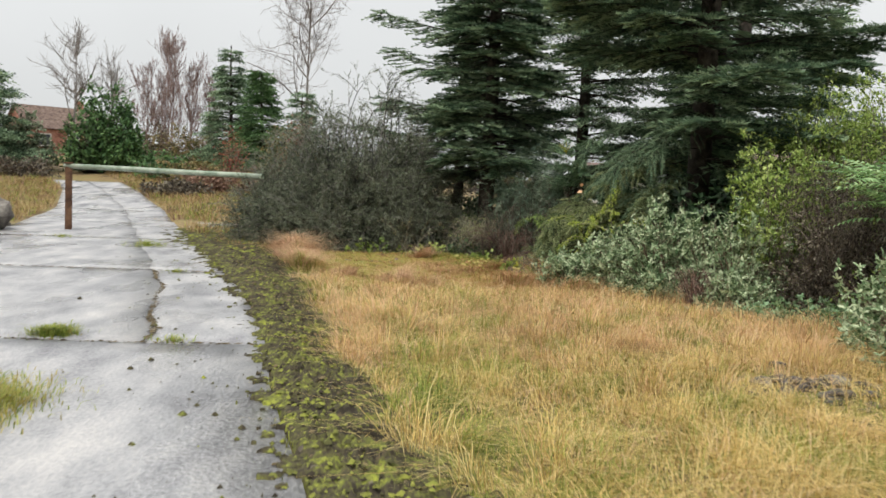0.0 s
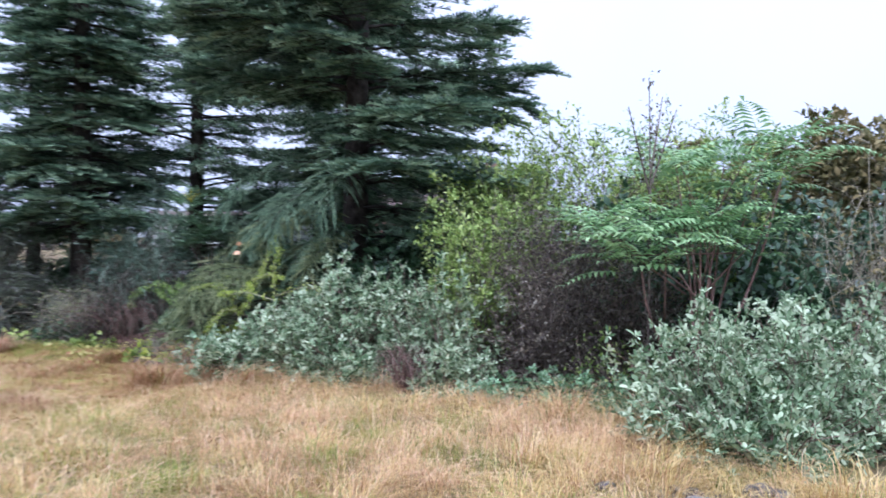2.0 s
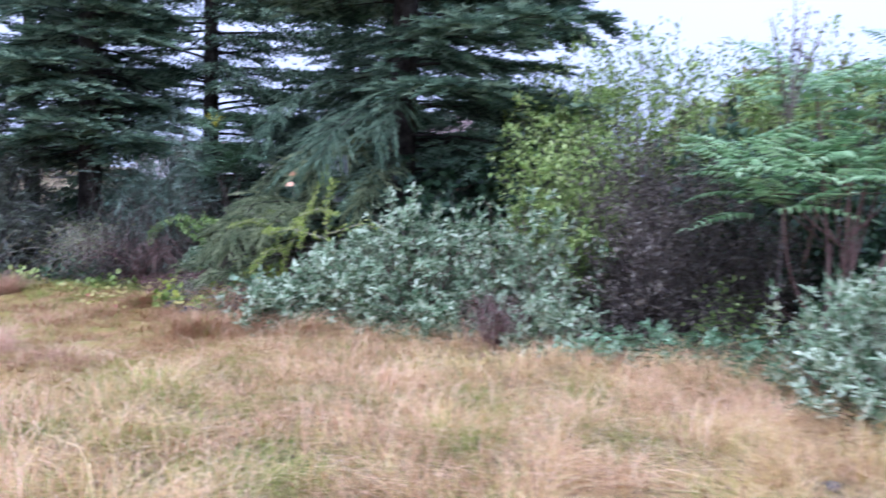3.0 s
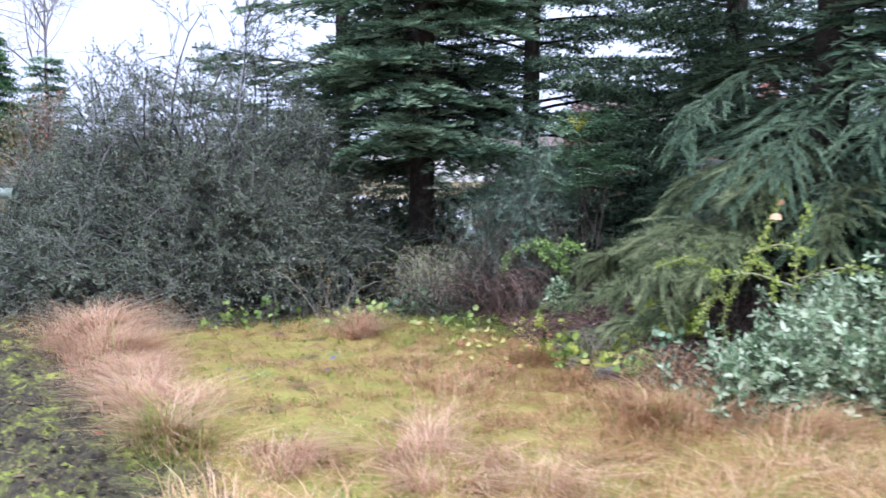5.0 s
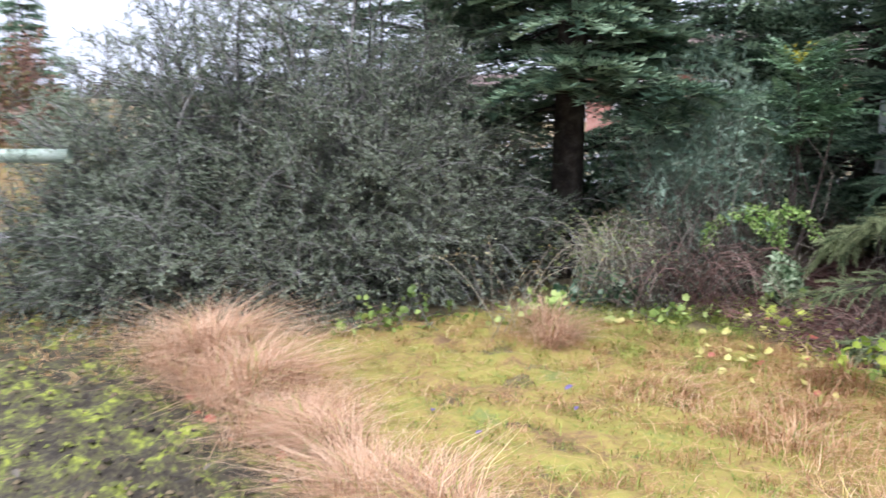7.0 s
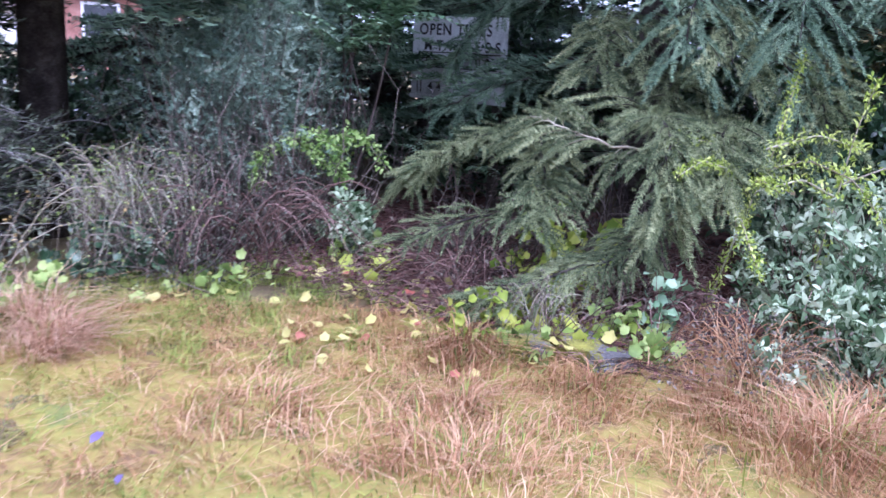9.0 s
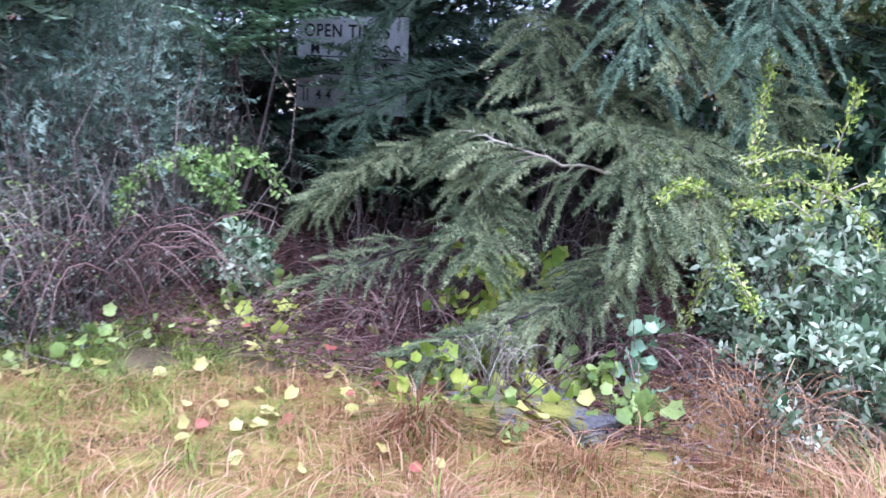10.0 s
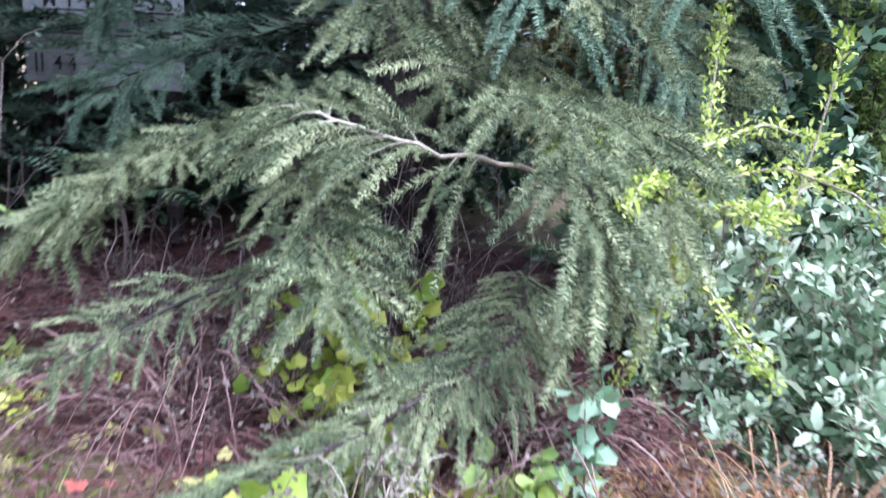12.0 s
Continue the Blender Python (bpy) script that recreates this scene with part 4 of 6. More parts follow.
# the large dark bush by the barrier
def arching_bush(name, label, domes, seed, limbs=40, sprays=12, twiglets=8, leaves=19, leaf_size=0.035):
    """A bush of limbs that rise and arch over, each with sprays, twiglets and tiny leaves along them."""
    rng = np.random.default_rng(seed)
    c0 = domes[0][0]
    ob = thing(name, label, "shrub", (c0[0], c0[1], float(height(c0[0], c0[1]))))
    wood, fine, foliage = Geo(), Geo(), Geo()
    for c, size in domes:
        c, size = np.array(c, float), np.array(size, float)
        c[2] = float(height(c[0], c[1]))
        n = int(limbs * (size[0] * size[2]) ** 0.7)
        d = unit(rng.normal(size=(n, 3)) * (1, 1, 1.25))
        d[:, 2] = np.abs(d[:, 2])
        tip = c + d * size * rng.uniform(0.5, 1.0, (n, 1))
        foot = c + np.column_stack([rng.normal(0, 0.2, (n, 2)) * size[:2], np.full(n, -0.03)])
        rise = np.linalg.norm(tip - foot, axis=1)
        v, f, path = many_tubes(foot, tip, rng.normal(0, 0.06, (n, 3)) * rise[:, None] + np.outer(0.12 * rise, (0, 0, 1)), 0.014, 0.005, 8, 4)
        wood.add(v, f)
        k = n * sprays
        i, seg = np.repeat(np.arange(n), sprays), rng.integers(2, 8, k)
        st = path[i, seg]
        out = unit((st - c) / size * (1, 1, 0.6) + rng.normal(0, 0.45, (k, 3)) + (0, 0, 0.3))
        ln = rng.uniform(0.28, 0.75, (k, 1)) * min(1.0, size[2] / 1.7)
        en = st + out * ln
        en[:, 2] = np.maximum(en[:, 2] - 0.12 * ln[:, 0], c[2] + 0.04)
        v, f, p2 = many_tubes(st, en, np.outer(0.13 * ln[:, 0], (0, 0, 1)) + rng.normal(0, 0.02, (k, 3)), 0.005, 0.002, 6)
        fine.add(v, f)
        m = k * twiglets
        i2, seg2 = np.repeat(np.arange(k), twiglets), rng.integers(1, 6, m)
        s2 = p2[i2, seg2]
        e2 = s2 + unit(unit(en - st)[i2] + rng.normal(0, 0.6, (m, 3)) - (0, 0, 0.15)) * rng.uniform(0.06, 0.2, (m, 1))
        e2[:, 2] = np.maximum(e2[:, 2], c[2] + 0.02)
        v, f, _ = many_tubes(s2, e2, np.zeros((m, 3)), 0.0026, 0.0012, 2)
        fine.add(v, f)
        q = m * leaves // 2
        j = rng.integers(0, m, q)
        u = rng.uniform(0.1, 1.05, (q, 1))
        way = unit(unit(e2 - s2)[j] + rng.normal(0, 0.55, (q, 3)) + (0, 0, 0.2))
        foliage.add(*scatter(chip_leaf(0.3), s2[j] * (1 - u) + e2[j] * u, axes(way, None, rng), leaf_size * rng.uniform(0.5, 1.2, q)))
    tagged(part("limb_mass", wood, "grey_twig", ob), kind="stuff")
    tagged(part("twig_mass", fine, "grey_twig", ob), kind="stuff")
    tagged(part("foliage", foliage, "cotoneaster", ob), kind="stuff")
    return ob


arching_bush("dark_bush", "large dense grey-green bush of fine arching twigs with tiny leaves",
             [((-0.95, 14.75, 0), (1.5, 1.0, 3.0)), ((-1.95, 15.0, 0), (1.15, 0.9, 2.6)), ((-2.5, 15.1, 0), (0.75, 0.75, 1.7)), ((0.1, 14.35, 0), (0.95, 0.6, 1.75)), ((-0.9, 14.3, 0), (1.2, 0.65, 1.5)), ((-1.95, 14.55, 0), (1.0, 0.65, 1.4)), ((-2.7, 14.75, 0), (0.6, 0.5, 1.45)), ((-0.3, 14.7, 0), (1.2, 0.8, 2.6))], 11)
# low shrubs under and beside the firs
shrub("juniper_shrub", "blue-green feathery juniper under the firs", [((2.0, 13.6, 0.9), (0.55, 0.4, 1.0)), ((1.65, 13.45, 0.9), (0.45, 0.35, 0.55)), ((2.2, 13.4, 1.0), (0.3, 0.25, 0.6))], needle_twig(22, 1.0, 0.2, 8, 0.5, 0.1), "juniper", twigs=130, leaves=1900, leaf_size=0.24, near_tips=0.6, seed=12, up=0.1)
shrub("twig_tangle", "tangle of bare grey-brown twigs and small leaves", [((1.05, 13.15, 0), (0.6, 0.35, 0.75)), ((1.95, 13.25, 0), (0.5, 0.35, 1.35)), ((1.35, 13.25, 0), (0.5, 0.3, 1.05)), ((2.3, 13.35, 0), (0.4, 0.3, 1.35))], SMALL, "cotoneaster", twig="twig", leaves=15000, leaf_size=0.02, twigs=760, twig_r=0.0045, seed=13, shell=0.3, droop=0.12, sway=0.3, up=-0.1)
shrub("bare_shrub", "reddish bare-twigged shrub with few leaves under the firs", [((2.6, 12.3, 0), (0.6, 0.5, 0.6)), ((2.2, 11.75, 0), (0.5, 0.4, 0.4)), ((2.9, 11.4, 0), (0.7, 0.7, 0.8))], SMALL, "purple_leaf", twig="twig", leaves=900, leaf_size=0.03, twigs=260, twig_r=0.0045, seed=14, shell=0.2, droop=0.25, sway=0.2)
# dark leafy fillers, added to stand in for deep shade in gaps between plants
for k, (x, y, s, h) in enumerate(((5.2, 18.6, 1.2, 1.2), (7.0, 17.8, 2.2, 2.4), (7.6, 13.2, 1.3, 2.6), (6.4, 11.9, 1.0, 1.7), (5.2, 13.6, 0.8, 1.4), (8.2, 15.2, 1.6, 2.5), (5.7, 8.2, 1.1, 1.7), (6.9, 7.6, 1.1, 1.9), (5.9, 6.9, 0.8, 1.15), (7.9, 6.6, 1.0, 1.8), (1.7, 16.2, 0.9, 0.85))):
    shrub("shade_fill_shrub", "dark leafy filler shrub added to stand in for deep shade behind other plants", [((x, y, 0), (s, 0.9, h))], SMALL, "ivy", leaves=6500, leaf_size=0.12, twigs=120, twig_r=0.012, seed=500 + k, shell=0.5, near_tips=0.2)
shrub("ivy_ground", "dark glossy ivy at the foot of the dark bush", [((0.85, 13.3, 0), (0.35, 0.25, 0.35))], LOBED, "ivy", leaves=420, leaf_size=0.06, twigs=40, seed=15)
shrub("laurel_shrub", "dark glossy broad-leaved laurel in front of the firs", [((3.75, 10.3, 0), (0.7, 0.55, 1.45)), ((4.5, 9.9, 0), (0.9, 0.6, 1.6))], ROSETTE, "ivy", leaves=1500, leaf_size=0.11, twigs=160, twig_r=0.01, seed=16, up=0.7)
# shrub border
shrub("grey_green_shrub", "low spreading shrub with pale grey-green felted leaves", [((2.15, 10.0, 0), (0.5, 0.5, 0.54)), ((2.45, 9.7, 0), (0.6, 0.6, 0.8)), ((2.8, 9.3, 0), (0.65, 0.65, 1.12)), ((3.35, 8.6, 0), (0.7, 0.6, 1.12)), ((1.72, 9.88, 0), (0.4, 0.42, 0.46)), ((2.75, 10.3, 0), (0.45, 0.4, 0.8)), ((3.15, 8.1, 0), (0.5, 0.35, 0.42)), ((2.55, 8.85, 0), (0.35, 0.4, 0.35))],
      FELTED, "grey_leaf", leaves=8500, leaf_size=0.058, twigs=620, seed=17, shell=0.6, near_tips=0.75, twig="red_twig", up=1.0)
shrub("grey_green_shrub", "spreading grey-green shrub beside the muddy patch", [((3.75, 5.75, 0), (0.75, 0.6, 0.85)), ((3.45, 5.2, 0), (0.55, 0.5, 0.55)), ((4.35, 5.4, 0), (0.8, 0.8, 1.0)), ((4.3, 6.15, 0), (0.7, 0.5, 0.75)), ((4.8, 4.7, 0), (0.9, 0.8, 0.95))],
      FELTED, "grey_leaf", leaves=7500, leaf_size=0.062, twigs=560, seed=18, shell=0.6, near_tips=0.75, twig="red_twig", up=1.0)
shrub("purple_twig_shrub", "dense purple-brown twiggy shrub with dark small leaves", [((4.35, 8.15, 0), (0.85, 0.75, 1.75)), ((4.0, 7.75, 0), (0.6, 0.45, 1.25)), ((4.9, 7.6, 0), (0.7, 0.6, 1.3))], SMALL, "purple_leaf", leaves=36000, leaf_size=0.035, twigs=900, twig_r=0.006, near_tips=0.8, seed=19, shell=0.35, droop=0.08)
shrub("light_green_shrub", "tall bright green shrub with soft feathery shoots", [((4.9, 9.5, 0.3), (0.95, 0.75, 2.5)), ((4.1, 8.9, 0.2), (0.75, 0.5, 1.75)), ((3.75, 8.5, 0.7), (0.5, 0.4, 1.05)), ((5.7, 8.9, 0.3), (1.1, 0.9, 2.45)), ((6.6, 8.2, 0.3), (1.0, 0.9, 2.4))], chip_leaf(0.45), "soft_green", leaves=66000, leaf_size=0.055, twigs=700, twig_r=0.008, seed=20, shell=0.55, near_tips=0.62, up=0.5)
shrub("berry_shrub", "leggy shrub with yellowish leaves at the grass edge", [((4.15, 7.2, 0), (0.5, 0.3, 0.6))], OVAL, "soft_green", leaves=700, leaf_size=0.04, twigs=90, seed=21)
shrub("low_plant", "low green leafy plants at the foot of the shrubs", [((3.65, 7.5, 0), (0.45, 0.3, 0.28)), ((3.95, 6.95, 0), (0.45, 0.35, 0.3)), ((3.3, 7.75, 0), (0.35, 0.25, 0.22)), ((4.2, 6.45, 0), (0.35, 0.3, 0.28))], ROSETTE, "mahonia", leaves=900, leaf_size=0.05, twigs=120, twig_r=0.003, seed=23, up=0.7, category="plant")
shrub("bramble_tangle", "tan and grey tangle of brambles beside the hedge", [((6.4, 6.3, 0), (0.9, 0.9, 1.75)), ((7.2, 5.4, 0), (1.1, 1.0, 1.7)), ((5.9, 5.2, 0), (0.8, 0.8, 1.2))], OVAL, "hedge_leaf", twig="pale_twig", leaves=5000, leaf_size=0.05, twigs=900, twig_r=0.006, seed=22, shell=0.4, droop=0.2, sway=0.16)
for k, (x, y, z) in enumerate(((9.0, 10.5, 2.5), (9.8, 8.4, 2.75), (10.3, 6.4, 2.8), (10.6, 4.2, 2.8), (10.8, 2.0, 2.8))):
    shrub("hedge_shrub", "dense brownish-green boundary hedge shrub", [((x, y, 0.2), (1.2, 1.4, z - 0.1))], SMALL, "hedge_leaf", leaves=26000 if k < 3 else 7000, leaf_size=0.125 if k < 3 else 0.16, twigs=60, twig_r=0.01, seed=30 + k, shell=0.75, near_tips=0.1)


# arching pale stems
def arching(name, label, at, n, reach, tall, mat, seed, r=0.004, leaf=None, leaf_mat=None, leaf_size=0.02, fall=0.9, arc=None, category="shrub"):
    rng = np.random.default_rng(seed)
    zb = float(height(at[0], at[1]))
    ob = thing(name, label, category, (at[0], at[1], zb))
    a = rng.uniform(0, 2 * np.pi, n) if arc is None else rng.uniform(arc[0], arc[1], n)
    d = np.stack([np.cos(a), np.sin(a), 0 * a], -1)
    foot = np.column_stack([at[0] + rng.normal(0, reach * 0.12, n), at[1] + rng.normal(0, reach * 0.12, n), np.full(n, zb)])
    top = tall * rng.uniform(0.6, 1.1, n)
    end = foot + d * (reach * rng.uniform(0.5, 1.1, n))[:, None]
    end[:, 2] = zb + np.maximum(0.02, top * (1 - fall * rng.uniform(0.5, 1.1, n)))
    bend = np.zeros((n, 3))
    bend[:, 2] = top - 0.5 * (end[:, 2] - zb) * 0.9
    bend[:, :2] = rng.normal(0, reach * 0.1, (n, 2))
    v, f, path = many_tubes(foot, end, bend, r, r * 0.4, 8)
    tagged(part("stem_mass", Geo().add(v, f), mat, ob), kind="stuff")
    leaf, leaf_mat = leaf or SMALL, leaf_mat or "purple_leaf"
    if n > 0:
        k = n * 14
        i, s = rng.integers(0, n, k), rng.integers(2, 8, k)
        tagged(part("dry_leaf_mass", Geo().add(*scatter(leaf, path[i, s] + rng.normal(0, 0.015, (k, 3)), axes(rng.normal(size=(k, 3)) + (0, 0, 0.3), None, rng), leaf_size * rng.uniform(0.6, 1.3, k))), leaf_mat, ob), kind="stuff")
    return ob


arching("arching_shrub", "pale green shrub of thin arching stems", (0.98, 13.4), 120, 0.55, 0.62, "pale_twig", 40, 0.0035, SMALL, "soft_green", 0.02)
arching("dead_bramble", "dead arching pinkish-brown stems hanging to the grass", (1.45, 13.05), 60, 0.8, 0.5, "red_twig", 41, 0.0045, arc=(2.6, 5.6))
arching("dead_bramble", "fallen reddish dead stems under the spruce bough", (2.0, 10.95), 90, 0.5, 0.22, "red_twig", 42, 0.005)
arching("dead_bramble", "brown dead stems in the leaf litter", (2.05, 11.9), 80, 0.65, 0.25, "red_twig", 43, 0.005)
arching("dead_bramble", "reddish dry flower stalks before the grey-green shrub", (2.75, 8.2), 70, 0.3, 0.42, "red_twig", 44, 0.004, fall=0.5)
arching("dead_bramble", "dry pinkish stalks beside the grey-green shrub", (1.5, 10.3), 80, 0.4, 0.3, "orange_straw", 45, 0.003, fall=0.5)
arching("dead_bramble", "dry pinkish stalks at the front of the border", (1.45, 11.2), 22, 0.3, 0.28, "pale_twig", 46, 0.0035, fall=0.5)
arching("dead_bramble", "tall straw grass stalks with seed heads by the bush", (-0.2, 12.9), 9, 0.8, 0.55, "pale_twig", 47, 0.003, SMALL, "straw", 0.015, fall=0.2)


# spruce boughs that sweep low over the grass
def low_bough(label, pts, seed, fan=0.42, density=26, twig_len=0.19, thick=0.009, mat="spruce", bare=False):
    """A bough along a bent line of places."""
    rng = np.random.default_rng(seed)
    pts = np.asarray(pts, float)
    s = np.linspace(0, len(pts) - 1, 14)
    line = np.stack([np.interp(s, np.arange(len(pts)), pts[:, c]) for c in range(3)], -1)
    line[1:-1] += rng.normal(0, 0.008, (12, 3))
    ob = thing("spruce_bough", label, "branch", tuple(pts[0]))
    wood, leaf = Geo(), Geo()
    wood.add(*tube(line, np.linspace(thick, 0.004, 14), 6))
    total = np.linalg.norm(np.diff(line, axis=0), axis=1).sum()
    n = int(density * 0.52 * total)
    u = np.linspace(0.25 if bare else 0.05, 1, n)
    i = np.clip((u * 13).astype(int), 0, 12)
    base = line[i] + (line[i + 1] - line[i]) * (u * 13 - i)[:, None]
    way = unit(line[i + 1] - line[i])
    side = unit(np.cross(way, (0, 0, 1.0)))
    sg = np.where(np.arange(n) % 2, 1.0, -1.0)[:, None]
    tilt = rng.uniform(-0.6, 0.6)
    side = side * math.cos(tilt) + np.cross(side, way) * math.sin(tilt)
    d = unit(way * 0.85 + side * sg * 0.85 - (0, 0, 0.14) + rng.normal(0, 0.12, (n, 3)))
    ln = 0.75 * total * fan * (1.1 - u) ** 0.6 * rng.uniform(0.5, 1.15, n) + 0.05
    tips = base + d * ln[:, None] - np.outer(0.08 * ln, (0, 0, 1))
    bendv = np.outer(0.1 * ln, (0, 0, 1))
    v, f, path = many_tubes(base, tips, bendv, 0.004, 0.002, 5)
    wood.add(v, f)
    locs, dirs = ([], []) if bare else ([np.repeat(line[1:-1], 7, 0) + rng.normal(0, 0.02, (84, 3))], [unit(np.repeat(line[2:] - line[1:-1], 7, 0) * 12 + rng.normal(0, 0.45, (84, 3)))])
    for seg in range(5):
        a = path[:, seg] + rng.normal(0, 0.004, (n, 3))
        along = unit(path[:, min(seg + 1, 4)] - path[:, max(seg - 1, 0)])
        locs.append(a)
        dirs.append(along)
        for s2 in (-1, 1):
            some = rng.uniform(size=n) < (0, 0.42, 0.42, 0.3, 0)[seg]
            locs.append(a[some])
            dirs.append(unit(along * 0.9 + s2 * 0.7 * np.cross(along, (0, 0, 1.0)) - (0, 0, 0.08) + rng.normal(0, 0.09, (n, 3)))[some])
    locs, dirs = np.concatenate(locs), np.concatenate(dirs)
    which = rng.integers(0, 3, len(locs))
    for w, tw in enumerate(TWIG_NEAR):
        m = which == w
        leaf.add(*scatter(tw, locs[m], axes(dirs[m], (0, 0, 1.0)), twig_len * rng.uniform(0.6, 1.15, m.sum())))
    part("stem", wood, "pale_twig" if bare else "bark", ob)
    part("needles", leaf, mat, ob)
    return ob


low_bough("broken spruce bough with a bare pale stem and hanging sprays", [(2.45, 10.95, 0.78), (2.2, 11.1, 0.84), (2.12, 11.3, 0.88), (2.14, 11.5, 0.92), (2.21, 11.66, 0.95)], 50, 0.4, 40, bare=True)
low_bough("green spruce bough arching over the grass", [(2.9, 11.3, 0.95), (2.3, 11.05, 1.02), (1.95, 10.88, 1.0), (1.78, 10.8, 0.82), (1.72, 10.75, 0.62)], 51, 0.28, 36)
low_bough("green spruce bough hanging beside the lime shrub", [(3.0, 11.0, 1.0), (2.4, 10.75, 0.98), (2.1, 10.65, 0.9), (1.95, 10.6, 0.72)], 52, 0.28, 32)
low_bough("low spruce bough trailing along the ground", [(2.3, 10.95, 0.5), (1.9, 10.95, 0.4), (1.6, 11.25, 0.27), (1.4, 11.55, 0.14)], 53, 0.17, 110, 0.12)
low_bough("spruce bough with brown inner twigs", [(3.2, 11.9, 0.9), (2.7, 12.0, 0.85), (2.3, 12.15, 0.75), (2.05, 12.3, 0.62)], 54, 0.28, 24)
low_bough("spruce bough reaching across under the notice board", [(3.4, 12.2, 0.75), (2.9, 12.35, 0.75), (2.5, 12.45, 0.62), (2.25, 12.5, 0.5)], 55, 0.28, 22)
low_bough("low thin spruce bough over the leaf litter", [(2.8, 11.6, 0.6), (2.3, 11.75, 0.46), (1.9, 11.95, 0.36), (1.65, 12.1, 0.3)], 56, 0.2, 30, 0.11)
low_bough("spruce bough low over the leaf litter", [(2.8, 11.9, 0.85), (2.3, 11.65, 0.75), (1.95, 11.45, 0.62), (1.75, 11.4, 0.5)], 64, 0.2, 30)
low_bough("spruce bough with drooping tips", [(3.7, 11.7, 1.55), (3.0, 11.5, 1.5), (2.6, 11.45, 1.4), (2.35, 11.4, 1.2)], 57, 0.36, 28)
low_bough("spruce bough with drooping tips", [(3.7, 11.3, 1.7), (3.1, 11.0, 1.6), (2.7, 10.85, 1.5), (2.45, 10.75, 1.28)], 58, 0.36, 28)
low_bough("spruce bough with drooping tips", [(3.8, 11.5, 1.25), (3.2, 11.3, 1.2), (2.8, 11.15, 1.15), (2.5, 11.05, 1.0)], 59, 0.36, 28)
low_bough("spruce bough beside the lime shrub", [(3.7, 11.0, 1.4), (3.2, 10.6, 1.3), (2.9, 10.4, 1.15), (2.75, 10.3, 0.95)], 60, 0.36, 28)


low_bough("thin spruce bough hanging in front of the notice board", [(3.9, 12.1, 1.05), (3.5, 12.4, 1.1), (3.2, 12.6, 1.0), (3.0, 12.75, 0.88)], 63, 0.3, 22, mat="fir")
low_bough("thin fir bough drooping across the notice board", [(3.95, 12.2, 1.8), (3.6, 12.55, 1.65), (3.4, 12.75, 1.45), (3.3, 12.85, 1.2)], 65, 0.24, 16, mat="fir")


for k, (a, b, c) in enumerate((((3.9, 11.6, 2.3), (3.0, 11.35, 2.25), (2.35, 11.2, 1.95)), ((3.95, 11.4, 2.1), (3.2, 10.9, 2.0), (2.6, 10.5, 1.7)), 
                                   ((3.95, 11.5, 1.9), (3.1, 11.2, 1.85), (2.55, 11.0, 1.6)), ((4.0, 11.3, 2.4), (3.4, 10.6, 2.3), (3.0, 10.1, 1.95)), ((3.9, 11.3, 1.5), (3.3, 10.8, 1.45), (2.9, 10.5, 1.2)))):
    low_bough("green fir bough with layered drooping sprays", [a, b, c, (c[0] - 0.2, c[1] - 0.05, c[2] - 0.3)], 70 + k, 0.34, 26, twig_len=0.17, mat="fir")


# leafy sprays on single stems
def spray(label, name, lines, leaf, mat, twig, seed, leaf_size=0.03, per_metre=150, r=0.005, spread=0.02, category="shrub"):
    rng = np.random.default_rng(seed)
    p0 = lines[0][0]
    ob = thing(name, label, category, tuple(p0))
    wood, fol = Geo(), Geo()
    for line in lines:
        line = np.asarray(line, float)
        s = np.linspace(0, len(line) - 1, 12)
        c = np.stack([np.interp(s, np.arange(len(line)), line[:, k]) for k in range(3)], -1)
        wood.add(*tube(c, np.linspace(r, r * 0.3, 12), 5))
        total = np.linalg.norm(np.diff(c, axis=0), axis=1).sum()
        n = int(per_metre * total)
        u = rng.uniform(0.02, 1, n) * 10.99
        i = u.astype(int)
        loc = c[i] + (c[i + 1] - c[i]) * (u - i)[:, None] + rng.normal(0, spread, (n, 3))
        d = unit(rng.normal(size=(n, 3)) + 0.8 * unit(c[i + 1] - c[i]) + (0, 0, 0.4))
        fol.add(*scatter(leaf, loc, axes(d, None, rng), leaf_size * rng.uniform(0.6, 1.25, n)))
    part("stem", wood, twig, ob)
    part("leaves", fol, mat, ob)
    return ob


spray("bright lime-green shrub with spiky leafy shoots", "lime_shrub",
      [[(2.3, 10.7, 0.02), (2.1, 10.55, 0.5), (2.3, 10.47, 0.9), (2.5, 10.43, 1.36)], [(2.1, 10.55, 0.55), (2.0, 10.6, 0.82), (1.85, 10.68, 0.86), (1.68, 10.73, 0.8)], [(2.2, 10.5, 0.8), (2.15, 10.3, 0.88), (2.1, 10.1, 0.82), (2.0, 9.95, 0.66)],
       [(2.1, 10.55, 0.6), (1.95, 10.5, 0.6), (1.82, 10.42, 0.5), (1.72, 10.35, 0.42)], [(2.25, 10.5, 0.9), (2.35, 10.3, 0.98), (2.45, 10.1, 0.92)], [(2.1, 10.55, 0.7), (1.95, 10.45, 0.8), (1.85, 10.35, 0.76)], [(2.3, 10.6, 0.7), (2.2, 10.75, 0.92), (2.05, 10.9, 0.9)]],
      round_leaf(0.4), "lime", "pale_twig", 90, 0.023, 560, 0.006, 0.015)
